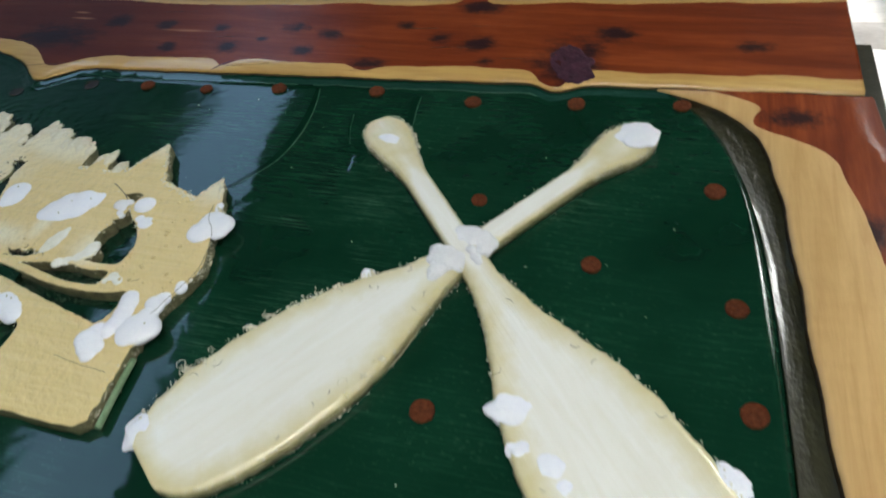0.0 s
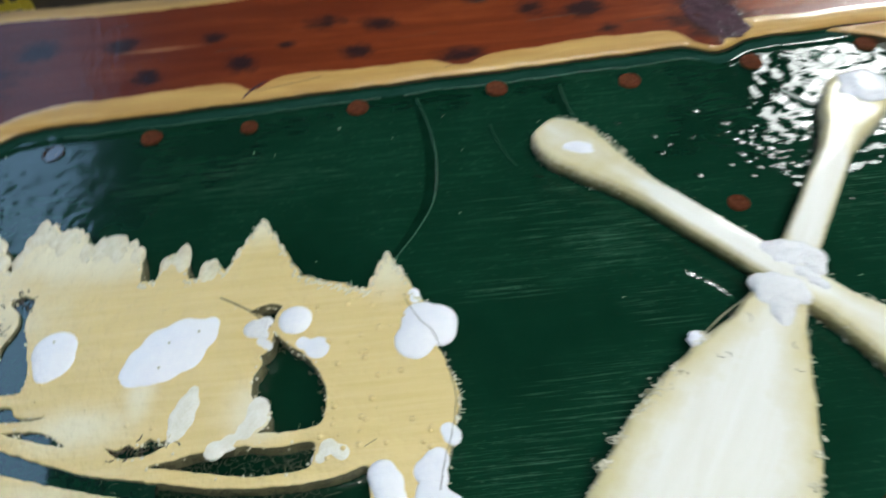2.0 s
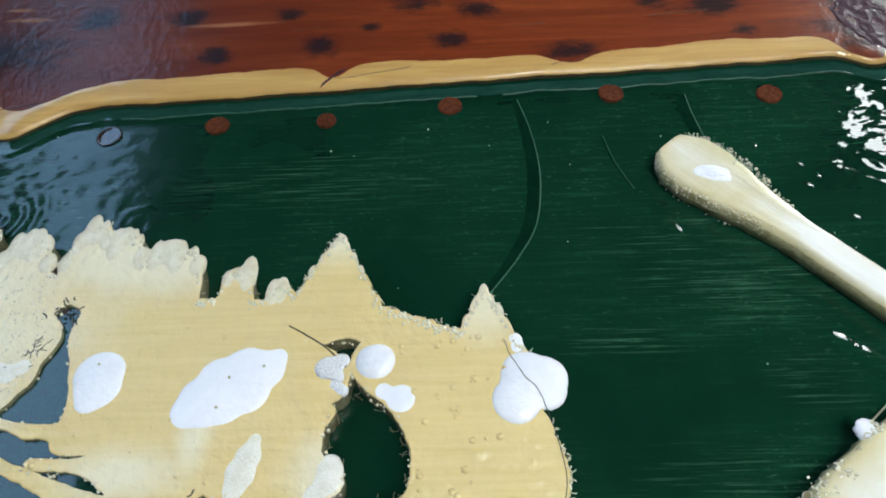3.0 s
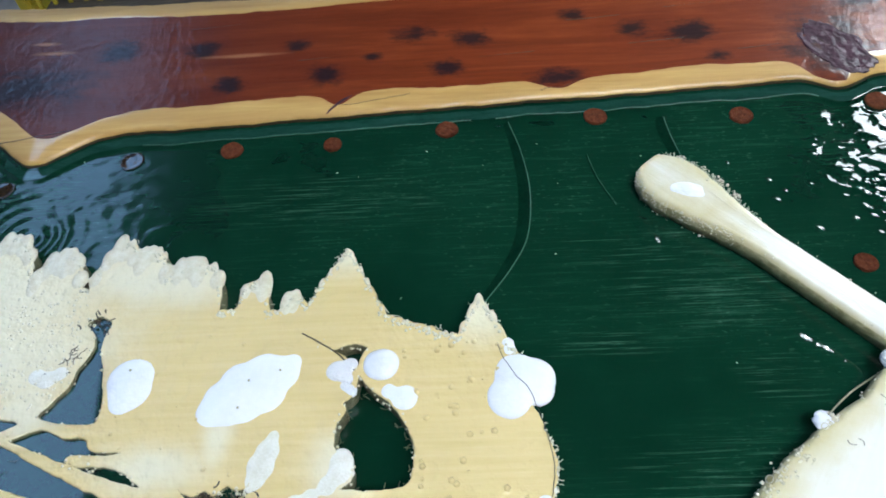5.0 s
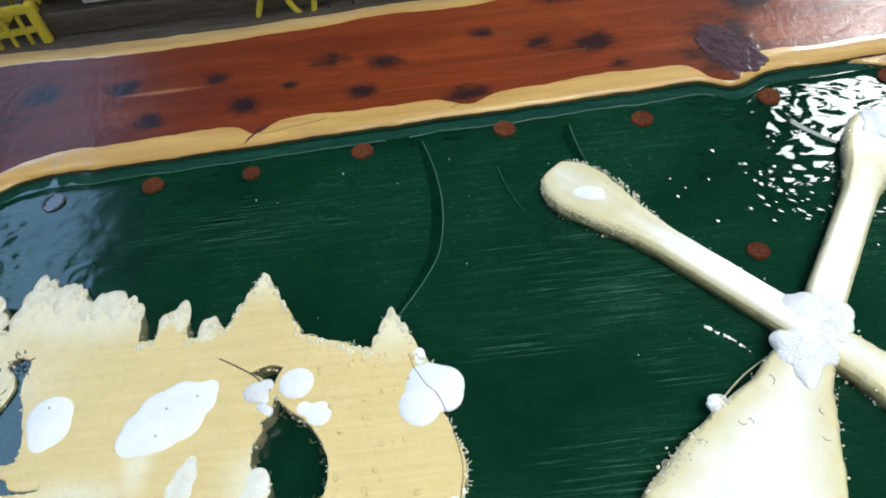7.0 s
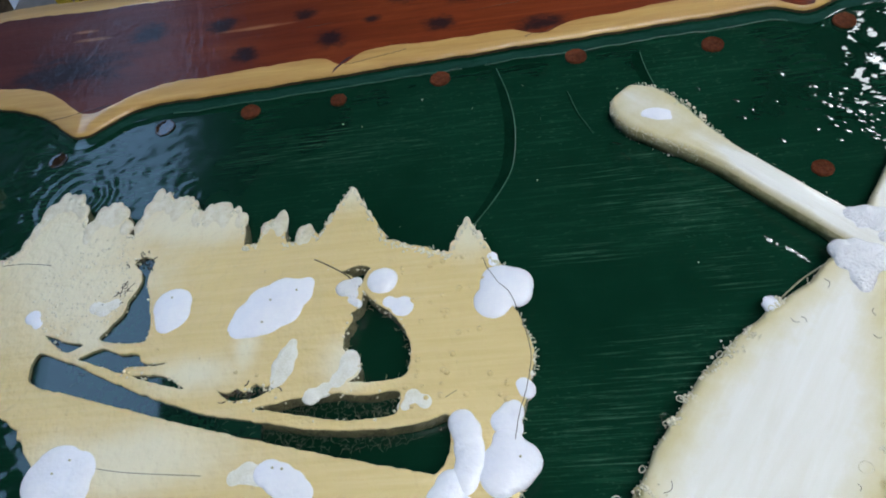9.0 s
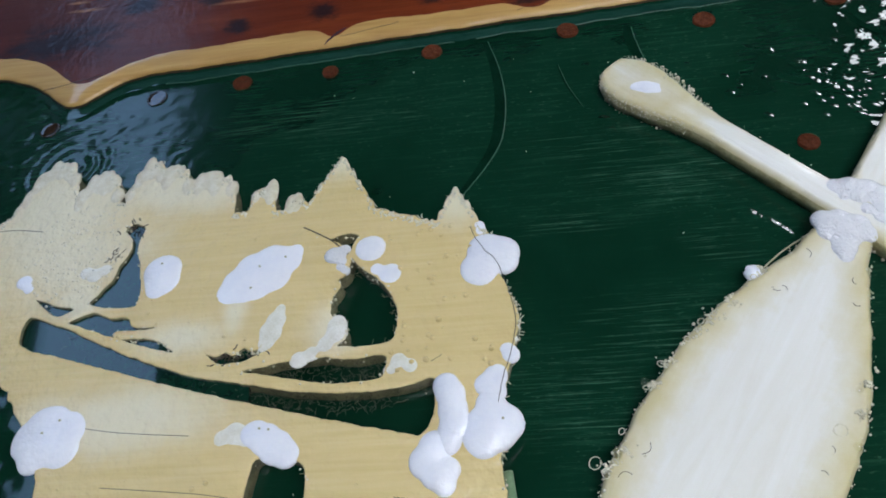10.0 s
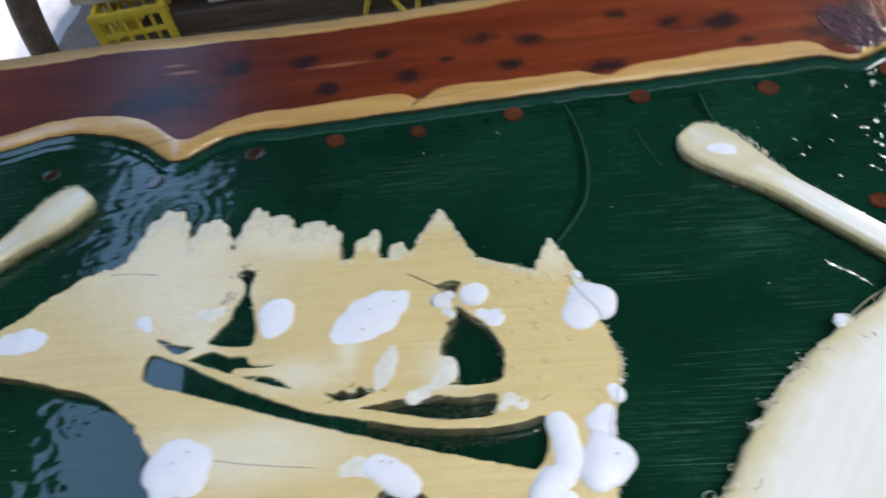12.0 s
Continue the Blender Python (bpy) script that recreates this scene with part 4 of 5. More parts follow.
def foam_run(lobes, flat, label="white hardened foam blob on the pine cut-out", base=ON - 0.001, mat=M_FOAM):
    """Soft lobes of foam, melted into one lump; lobes: x, y, radius."""
    cx, cy, _ = lobes[0]
    bm = bmesh.new()
    for x, y, r in lobes:
        made = bmesh.ops.create_icosphere(bm, subdivisions=3, radius=0.92 * r)["verts"]
        for v in made:
            w = 1 + 0.12 * noise.noise(v.co * (0.9 / r) + Vector((x * 80, y * 80, 0)))
            v.co = (v.co.x * w + x - cx, v.co.y * w + y - cy, v.co.z * 0.68 * flat * w)
    ob = part("foam_blob", bm, mat, None, "", True)
    ob.matrix_basis = pose(cx, cy, base)
    melt = ob.modifiers.new("melt", "REMESH")
    melt.mode, melt.voxel_size, melt.use_smooth_shade = "VOXEL", 0.0011, True
    soft = ob.modifiers.new("soften", "SMOOTH")
    soft.factor, soft.iterations = 0.7, 12
    return tagged(ob, label, "foam", "foam blobs")


LOBES = [
    (FLAT, [(0.040, -0.225, 0.0170), (0.048, -0.227, 0.0160), (0.034, -0.239, 0.0150), (0.051, -0.235, 0.0110)]),
    (0.7, [(-0.042, -0.215, 0.0125)]),
    (0.5, [(-0.027, -0.237, 0.0100), (-0.037, -0.232, 0.0070)]),
    (0.38, [(-0.196, -0.219, 0.0170), (-0.195, -0.226, 0.0160), (-0.197, -0.233, 0.0110)]),
    (0.6, [(-0.305, -0.218, 0.0080), (-0.299, -0.225, 0.0060)]),
    (0.32, [(-0.125, -0.226, 0.0190), (-0.114, -0.222, 0.0200), (-0.133, -0.236, 0.0180), (-0.103, -0.218, 0.0150), (-0.097, -0.212, 0.0100), (-0.121, -0.234, 0.0180), (-0.112, -0.230, 0.0170), (-0.140, -0.241, 0.0130)]),
]
LOBES += [
    (0.75, [(0.010, -0.320, 0.0095), (0.013, -0.327, 0.0110), (0.014, -0.336, 0.0110), (0.016, -0.346, 0.0115), (0.011, -0.355, 0.0105)]),
    (0.75, [(0.003, -0.358, 0.0115), (-0.001, -0.366, 0.0125), (0.005, -0.373, 0.0120), (0.011, -0.371, 0.0090), (0.009, -0.380, 0.0080)]),
    (0.6, [(0.037, -0.348, 0.0185), (0.032, -0.353, 0.0150), (0.044, -0.346, 0.0140), (0.037, -0.334, 0.0110)]),
    (0.6, [(0.036, -0.322, 0.0100), (0.041, -0.316, 0.0090), (0.040, -0.326, 0.0085)]),
    (0.6, [(0.051, -0.303, 0.0070), (0.049, -0.299, 0.0065)]),
    (0.5, [(-0.107, -0.344, 0.0110), (-0.100, -0.348, 0.0120), (-0.093, -0.353, 0.0125), (-0.087, -0.357, 0.0110)]),
    (0.42, [(-0.256, -0.340, 0.0160), (-0.247, -0.334, 0.0190), (-0.234, -0.336, 0.0160), (-0.251, -0.350, 0.0140), (-0.235, -0.346, 0.0160), (-0.243, -0.343, 0.0180)]),
]
LOBES += [
    (0.4, [(0.014, -0.191, 0.0055), (0.013, -0.198, 0.0055)]),
    (0.5, [(0.035, -0.203, 0.0060), (0.036, -0.208, 0.0060)]),
    (0.4, [(-0.405, -0.228, 0.0150), (-0.418, -0.230, 0.0130), (-0.393, -0.229, 0.0120)]),
]
for flat, lobes in LOBES:
    foam_run(lobes, flat)
def foam_top(x, y):
    z = ON + 0.0006
    for flat, lobes in LOBES:
        for a, b, r in lobes:
            d = r * r - (x - a) ** 2 - (y - b) ** 2
            if d > 0:
                z = max(z, ON - 0.001 + 0.65 * flat * math.sqrt(d))
    return z


# small raised beads whose darker colour gives the shade inside open bubbles
pits = [(-0.121, -0.2235), (-0.103, -0.217), (-0.125, -0.2405), (-0.104, -0.3415), (-0.098, -0.3425), (-0.247, -0.337), (-0.238, -0.329), (0.044, -0.345), (-0.196, -0.214)]
for px, py in pits:
    bm = bmesh.new()
    bmesh.ops.create_icosphere(bm, subdivisions=2, radius=0.0008)
    ob = tagged(part("bubble_pit", bm, M_STRAND, None, "", True), "darker bead for the shaded pit of a foam bubble", "bubble", "foam bubbles")
    ob.matrix_basis = pose(px, py, foam_top(px, py))
MILKY = [
    (0.38, [(-0.102, -0.258, 0.0070), (-0.104, -0.266, 0.0095), (-0.107, -0.275, 0.0105), (-0.109, -0.283, 0.0085)]),
    (0.35, [(-0.062, -0.273, 0.0090), (-0.062, -0.280, 0.0095), (-0.068, -0.287, 0.0085), (-0.077, -0.292, 0.0075), (-0.085, -0.296, 0.0080)]),
    (0.45, [(-0.249, -0.217, 0.0085), (-0.242, -0.213, 0.0075), (-0.256, -0.215, 0.0080)]),
    (0.22, [(-0.120, -0.343, 0.0115), (-0.129, -0.346, 0.0105), (-0.112, -0.345, 0.0115)]),
    (0.20, [(0.041, -0.258, 0.0080), (0.048, -0.262, 0.0070), (0.044, -0.265, 0.0065)]),
    (0.16, [(-0.162, -0.346, 0.0060), (-0.157, -0.341, 0.0060), (-0.151, -0.344, 0.0060), (-0.151, -0.351, 0.0060), (-0.158, -0.352, 0.0060)]),
    (0.45, [(0.054, -0.276, 0.0040), (0.0545, -0.284, 0.0045), (0.053, -0.292, 0.0045)]),
    (0.35, [(-0.020, -0.301, 0.0080), (-0.012, -0.306, 0.0080), (-0.024, -0.308, 0.0070)]),
    (0.35, [(0.024, -0.292, 0.0045), (0.026, -0.298, 0.0050)]),
]
for flat, lobes in MILKY:
    foam_run(lobes, flat, "milky resin foam soaked into the pine", mat=M_MILK)
for lobes in ([(-0.068, -0.218, 0.0085), (-0.061, -0.214, 0.0060), (-0.062, -0.224, 0.0055)], [(-0.059, -0.231, 0.0050), (-0.063, -0.228, 0.0050)], [(-0.252, -0.338, 0.0040), (-0.256, -0.327, 0.0035)]):
    foam_run(lobes, 0.75, "rough white foam on the pine cut-out", mat=M_GLUE)


CRACK = [(0.029, -0.203), (0.033, -0.216), (0.038, -0.226), (0.044, -0.233), (0.049, -0.244), (0.0535, -0.262), (0.0555, -0.280), (0.052, -0.299), (0.046, -0.316), (0.042, -0.334)]
line = [p for p in smooth_line([Vector((x, y, 0)) for x, y in CRACK], 8)]
line = [(p.x + 0.0006 * rough(p.x, p.y, 200), p.y, foam_top(p.x, p.y)) for p in line]
tagged(part("crack", tube(bmesh.new(), line, 0.00024, 5), M_BLACK), "thin dark crack along the edge of the cut-out", "crack")
tagged(part("edge_strip", tube(bmesh.new(), [(0.0445, -0.372, 0.006), (0.0475, -0.40, 0.006), (0.052, -0.432, 0.006)], 0.0028, 8), M_PALEGREEN, None, "", True), "pale green strip beside the cut-out", "strip")
GLUE = "white foamed glue on the crossed paddles"
foam_run([(0.274, -0.198, 0.0085), (0.283, -0.199, 0.0105), (0.293, -0.203, 0.0110), (0.301, -0.208, 0.0095), (0.297, -0.217, 0.0090), (0.285, -0.208, 0.0085), (0.276, -0.207, 0.0070)], 0.8, GLUE, 0.0125, M_GLUE)
foam_run([(0.259, -0.223, 0.0090), (0.268, -0.224, 0.0100), (0.277, -0.229, 0.0100), (0.281, -0.236, 0.0080), (0.269, -0.236, 0.0105), (0.264, -0.245, 0.0095), (0.263, -0.252, 0.0065), (0.258, -0.233, 0.0080)], 0.8, GLUE, 0.0125, M_GLUE)
foam_run([(0.287, -0.218, 0.0060), (0.293, -0.226, 0.0060), (0.297, -0.231, 0.0050)], 0.6, GLUE, 0.0145, M_GLUE)
ON_PADDLE = [(0.171, -0.087, 0.012, 0.007, -15, 0.0145, 0.003), (0.409, -0.050, 0.019, 0.018, 30, 0.0130, 0.009),
             (0.350, -0.356, 0.016, 0.014, 0, 0.012, 0.008), (0.363, -0.384, 0.011, 0.009, 0, 0.012, 0.006), (0.384, -0.391, 0.010, 0.009, 0, 0.013, 0.006),
             (0.394, -0.404, 0.007, 0.007, 0, 0.013, 0.005), (0.089, -0.428, 0.010, 0.014, 0, 0.011, 0.006), (0.494, -0.376, 0.013, 0.009, -30, 0.012, 0.005), (0.207, -0.257, 0.0055, 0.005, 0, 0.011, 0.005)]
for x, y, rx, ry, turn, z, h in ON_PADDLE:
    blob(x, y, 1.3 * rx, 1.3 * ry, turn, z, 0.75 * h, GLUE, 0.35)


def resin_bubble(x, y, z, r):
    bm = bmesh.new()
    bmesh.ops.create_icosphere(bm, subdivisions=3, radius=r)
    for v in bm.verts:
        v.co.z = max(v.co.z * 0.8, -0.3 * r)
    ob = part("resin_bubble", bm, M_CLEAR, None, "", True)
    ob.matrix_basis = pose(x, y, z)
    return tagged(ob, "clear resin bubble stuck to a paddle blade", "bubble", "resin bubbles")


for bx, by, br in ((0.168, -0.290, 0.0022), (0.128, -0.326, 0.0024), (0.106, -0.367, 0.003), (0.242, -0.339, 0.002), (0.231, -0.37, 0.0024)):
    resin_bubble(bx, by, 0.0135, br)
specks = [(random.uniform(-0.45, 0.5), random.uniform(-0.45, 0.0), 0.0002, random.uniform(0.0003, 0.0008)) for k in range(60)]
beads("resin_specks", specks, bpy.data.objects["green_panel"], "tiny pale specks in the resin")


def brown_disc():
    bm, rows = bmesh.new(), []
    for r, z in ((0.0098, 0.0), (0.0100, 0.0010), (0.0094, 0.0021), (0.0085, 0.0021), (0.0080, 0.0016), (0.004, 0.0019)):
        rows.append([(r * (1 + 0.09 * rough(a, 1.0, 2.3) + 0.05 * rough(a, 4.0, 7.0)) * math.cos(a), r * (1 + 0.09 * rough(a, 1.0, 2.3) + 0.05 * rough(a, 4.0, 7.0)) * math.sin(a), z) for a in (2 * math.pi * k / 28 for k in range(28))])
    g = sheet(bm, rows, None, True)
    bm.faces.new(g[-1])
    return part("brown_disc", bm, M_COIN)


DISCS = [(-0.174, -0.012), (-0.092, -0.011), (0.0, 0.0), (0.12, 0.007), (0.234, 0.0), (0.276, -0.146), (0.386, -0.207), (0.286, -0.365), (0.481, -0.104),
         (0.343, 0.009), (0.499, -0.232), (0.510, -0.321), (0.448, 0.018), (-0.255, -0.018), (-0.352, -0.044), (-0.47, -0.02)]
disc = tagged(brown_disc(), "tarnished brown copper disc set on the green panel", "disc", "copper discs")
sunk = disc.data.copy()
sunk.materials.clear()
sunk.materials.append(M_SUNK)
for k, (x, y) in enumerate(DISCS):
    m = pose(x, y, 0.0006, 0, 0, 47 * k)
    made = copy_thing(disc, m) if k else disc
    if not k:
        disc.matrix_basis = m
    if k in (13, 14, 15):
        made.data = sunk
        tagged(made, "copper disc sunk under the wet resin")
    size = 0.74 if k in (1, 5) else (0.92, 0.98, 0.88, 0.95)[k % 4]
    made.scale = (size, size * (0.93 + 0.05 * (k % 3)), 0.2 if k > 12 else 1.0)


clumps = []
for cx, cy, spread in ((0.183, -0.279, 0.004), (0.170, -0.288, 0.005), (0.160, -0.297, 0.004), (0.139, -0.316, 0.004), (0.128, -0.329, 0.003), (0.106, -0.366, 0.005), (0.096, -0.374, 0.004), (0.207, -0.257, 0.003), (0.233, -0.352, 0.003), (0.243, -0.336, 0.003), (0.152, -0.060, 0.003), (0.188, -0.081, 0.005), (0.196, -0.095, 0.004), (0.166, -0.057, 0.004)):
    for k in range(22):
        clumps.append((cx + 0.0045 + random.gauss(0, 0.7 * spread), cy + random.gauss(0, 0.5 * spread), random.uniform(0.0125, 0.0148), random.uniform(0.0004, 0.0013)))
tagged(beads("resin_froth", clumps, None, "clumps of small resin bubbles on the paddle edges"), category="froth")


# ---------------------------------------------------------------- resin: pools, drops, rings and strands
def pool(corners, z):
    bm = bmesh.new()
    bm.faces.new([bm.verts.new((x, y, z)) for x, y in corners])
    got = bmesh.ops.extrude_face_region(bm, geom=bm.faces[:])
    bmesh.ops.translate(bm, vec=(0, 0, -0.004), verts=[v for v in got["geom"] if isinstance(v, bmesh.types.BMVert)])
    bmesh.ops.recalc_face_normals(bm, faces=bm.faces)
    return part("resin_pool", bm, M_POOL, forest, "clear resin standing in the cut openings")


pool([(-0.296, -0.230), (-0.250, -0.168), (-0.180, -0.168), (-0.120, -0.280), (-0.116, -0.3215), (-0.160, -0.3135), (-0.225, -0.305), (-0.283, -0.283), (-0.298, -0.268)], 0.0105)


def caps(spots, name, label, mat, parent):
    """Low round swellings of the wet surface; spots: x, y, radius, stretch, turn."""
    verts, faces = [], []
    for x, y, r, stretch, turn in spots:
        first = len(verts)
        ca, sa = math.cos(turn), math.sin(turn)
        for ring in range(5):
            q = ring / 4
            for k in range(14):
                a = 2 * math.pi * k / 14
                u, w = q * r * stretch * math.cos(a), q * r * math.sin(a)
                verts.append((x + ca * u - sa * w, y + sa * u + ca * w, 0.0001 + 0.13 * r * (1 - q * q)))
        for ring in range(4):
            for k in range(14):
                i, j = first + ring * 14 + k, first + ring * 14 + (k + 1) % 14
                faces.append((i, j, j + 14, i + 14) if ring else (j, j + 14, i + 14))
    me = bpy.data.meshes.new(name)
    me.from_pydata(verts, [], faces)
    me.materials.append(mat)
    me.polygons.foreach_set("use_smooth", [True] * len(me.polygons))
    me.update()
    ob = new(name, me)
    ob.parent = parent
    return tagged(ob, label, kind="stuff")


swell = [(0.218, -0.205, 0.0032, 1.5, -0.75), (0.224, -0.209, 0.0026, 1.3, -0.7), (0.230, -0.215, 0.0034, 1.6, -0.8), (0.236, -0.221, 0.0030, 1.4, -0.8), (0.240, -0.224, 0.0022, 1.0, 0),
         (0.137, -0.104, 0.0026, 1.2, -1.0), (0.138, -0.111, 0.0018, 1.0, 0), (0.139, -0.118, 0.0030, 1.7, -1.2), (0.235, -0.069, 0.0018, 1, 0), (0.235, -0.088, 0.0022, 1, 0),
         (0.256, -0.116, 0.0024, 1, 0), (0.275, -0.045, 0.0024, 1.1, 1.0), (0.244, -0.080, 0.0014, 1, 0), (0.264, -0.074, 0.0014, 1, 0), (0.21, -0.05, 0.0013, 1, 0)]
for k in range(46):
    swell.append((random.gauss(0.315, 0.017), random.gauss(-0.090, 0.017), random.uniform(0.0014, 0.0034), random.uniform(1.0, 1.4), random.uniform(-1, 1)))
for k in range(16):
    swell.append((random.uniform(0.34, 0.47), random.uniform(-0.17, -0.03), random.uniform(0.0012, 0.0026), 1.0, 0))
swell = [(x, y, 2.3 * r if k < 8 else 1.7 * r if k < 15 else 1.25 * r, w, a) for k, (x, y, r, w, a) in enumerate(swell)]
caps(swell, "resin_swelling", "small round swellings of the wet resin", M_GREEN, panel)


def ring_bubble(x, y, z, r, yaw, lean):
    """A burst bubble: a thin clear ring standing on the wood."""
    pts = [(r * math.cos(a), r * math.sin(a) * 0.85, 0.0) for a in np.linspace(0, 2 * math.pi * 0.97, 14)]
    bm = tube(bmesh.new(), [(0.8 * x, 0.8 * y, z) for x, y, z in pts], 0.0003, 6)
    ob = part("resin_ring", bm, M_FROTH, None, "", True)
    ob.matrix_basis = pose(x, y, z, lean, 0, yaw)
    return tagged(ob, "thin ring of a burst resin bubble on a paddle", "bubble", "burst bubbles")


for k, (x, y, r) in enumerate(((0.225, -0.361, 0.0046), (0.093, -0.372, 0.0046), (0.098, -0.378, 0.0034), (0.104, -0.372, 0.0026), (0.139, -0.316, 0.0030), (0.128, -0.330, 0.0024), (0.167, -0.290, 0.0028), (0.176, -0.285, 0.0020), (0.157, -0.301, 0.0022), (0.205, -0.262, 0.0024), (0.110, -0.355, 0.0024))):
    ring_bubble(x, y, 0.0142, r, 40 * k, 14 + 9 * (k % 4))
STRANDS = [[(0.272, -0.262, 0.006), (0.267, -0.282, 0.003), (0.262, -0.304, 0.003), (0.253, -0.333, 0.003), (0.245, -0.345, 0.006)],
           [(0.250, -0.228, 0.004), (0.232, -0.238, 0.003), (0.214, -0.252, 0.003), (0.204, -0.262, 0.006)],
           [(0.274, -0.252, 0.009), (0.277, -0.260, 0.006), (0.272, -0.268, 0.005), (0.275, -0.275, 0.004)]]
for pts in STRANDS:
    tagged(part("resin_strand", tube(bmesh.new(), pts, 0.0006, 6), M_STRAND, None, "", True), "thin strand of set resin beside a paddle blade", "strand", "resin strands")
tagged(part("resin_rib", tube(bmesh.new(), [(0.304, -0.172, 0.008), (0.313, -0.157, 0.010), (0.330, -0.140, 0.011), (0.345, -0.124, 0.009), (0.352, -0.116, 0.007)], 0.0024, 8, 0, 0.6), M_STRAND, None, "", True), "pale rib of set resin along a paddle handle", "resin")


def fibres(name, count, place, reach, mat, parent, label, thick=0.00022):
    """Loose curled fibres as one mesh; place gives x, y, z of each."""
    bm = bmesh.new()
    for k in range(count):
        x, y, z = place()
        a, bend, n = random.uniform(0, 6.28), random.uniform(-2.2, 2.2), random.uniform(0.4, 1.0) * reach
        pts, px, py = [], x, y
        for u in range(4):
            pts.append((px, py, z + random.uniform(-0.0006, 0.0006)))
            px, py, a = px + n / 3 * math.cos(a), py + n / 3 * math.sin(a), a + bend / 3
        line = [Vector(q) for q in pts]
        rows = []
        for i, q in enumerate(line):
            d = (line[min(i + 1, 3)] - line[max(i - 1, 0)]).normalized()
            side = d.cross(Vector((0, 0, 1))).normalized() * thick
            rows.append([q - side, q + Vector((0, 0, thick)), q + side])
        sheet(bm, rows, None, True)
    return tagged(part(name, bm, mat, parent), label, kind="stuff")


def in_gap():
    x = random.choice((random.uniform(-0.15, -0.07), random.uniform(-0.10, -0.03), random.uniform(-0.28, 0.0)))
    top = hull_low(x)
    return x, top - random.random() ** 2 * 0.012, random.uniform(0.004, 0.0115)


fibres("fibre", 300, in_gap, 0.007, M_FIBRE, forest, "loose olive fibres hanging in the cut openings", 0.00014)
fibres("fibre", 150, lambda: (random.uniform(-0.105, -0.03), random.uniform(-0.312, -0.298), random.uniform(0.004, 0.0115)), 0.007, M_FIBRE, forest, "loose olive fibres hanging in the cut openings", 0.00014)


def round_hole():
    p = random.choice(HOLES[1] + HOLES[2] + HOLES[6] + HOLES[9])
    return p[0] + random.gauss(0, 0.0035), p[1] + random.gauss(0, 0.0035), random.uniform(0.006, 0.0128)


fibres("fibre", 200, round_hole, 0.006, M_PINE_EDGE, forest, "frayed wood fibres round the openings")
fibres("fray", 420, lambda: (lambda x: (x, ridge(x) + random.uniform(-0.002, 0.0022), random.uniform(0.006, 0.0134)))(random.uniform(-0.36, 0.038)), 0.005, M_HAZE, forest, "frayed milky fibres along the tree tops", 0.0003)
fibres("fray", 160, lambda: (lambda y: (right_side(y) + random.uniform(-0.001, 0.002), y, random.uniform(0.004, 0.0134)))(random.uniform(-0.43, -0.21)), 0.004, M_HAZE, forest, "frayed milky fibres along the edge", 0.0003)
fibres("fibre", 12, lambda: (random.gauss(-0.236, 0.006), random.gauss(-0.203, 0.005), 0.0140), 0.006, M_BARK, forest, "dark loose fibres on the hazed wood", 0.0003)
fibres("fibre", 16, lambda: (random.gauss(-0.228, 0.006), random.gauss(-0.176, 0.003), 0.0138), 0.006, M_BARK, forest, "dark loose fibres at the tip of the opening", 0.0005)
fibres("fibre", 60, lambda: (random.uniform(-0.152, -0.108), random.uniform(-0.297, -0.286), random.uniform(0.010, 0.0136)), 0.007, M_BARK, forest, "dark torn fibres in the small opening", 0.0005)


# ---------------------------------------------------------------- behind the table: stacked lumber and clutter
def plank(name, label, x0, x1, y0, y1, z0, z1, mat, yaw=0.0, tilt=0.0, category="plank", group="stacked lumber", ragged=0.006):
    n = max(8, int((x1 - x0) / 0.05))
    bm, rows = bmesh.new(), []
    dy, dz = (y1 - y0) / 2, (z1 - z0) / 2
    for i in range(n + 1):
        x = (x0 - x1) / 2 + (x1 - x0) * i / n
        w = [ragged * rough(x + x0, 13 * k + y0, 4) for k in range(4)]
        b = min(dy, dz) * 0.14
        rows.append([(x, yy + (w[0] if yy < 0 else w[1]), zz + (w[2] if zz > 0 else 0)) for yy, zz in
                     ((-dy + b, -dz), (-dy, -dz + b), (-dy, dz - b), (-dy + b, dz), (dy - b, dz), (dy, dz - b), (dy, -dz + b), (dy - b, -dz))])
    g = sheet(bm, rows, None, True)
    for f in bm.faces:
        f.smooth = False
    bm.faces.new(g[0]), bm.faces.new(g[-1][::-1])
    ob = part(name, bm, mat)
    ob.matrix_basis = pose((x0 + x1) / 2, (y0 + y1) / 2, (z0 + z1) / 2, 0, tilt, yaw)
    return tagged(ob, label, category, group)


plank("lumber_plank", "dark weathered plank at the bottom of a lumber stack", -1.3, 0.75, 1.45, 1.9, FLOOR_Z, FLOOR_Z + 0.05, M_RUST)
plank("lumber_plank", "dark weathered plank in a lumber stack", -1.15, 0.6, 1.58, 1.95, FLOOR_Z + 0.05, -0.735, M_RUST, 0.6)
plank("lumber_beam", "thick sawn beam with a torn end and rough top", -0.985, 0.52, 1.60, 1.80, -0.725, -0.615, M_GREYWOOD, 0.8)
plank("lumber_plank", "long grey plank behind the sawn beam", -1.50, 0.7, 1.82, 1.99, -0.735, -0.612, M_GREYWOOD, 1.0)
plank("lumber_plank", "short grey plank resting on a yellow crate", -1.46, -1.01, 1.60, 1.79, -0.68, -0.615, M_GREYWOOD, -1.0)
plank("lumber_board", "tan sawn board lying on the lumber stack", -1.22, 0.1, 1.78, 1.86, -0.613, -0.57, M_LUMBER, 3.0)
plank("lumber_board", "tan sawn board on top of another", -1.26, 0.1, 1.84, 1.94, -0.568, -0.525, M_LUMBER, 3.0)
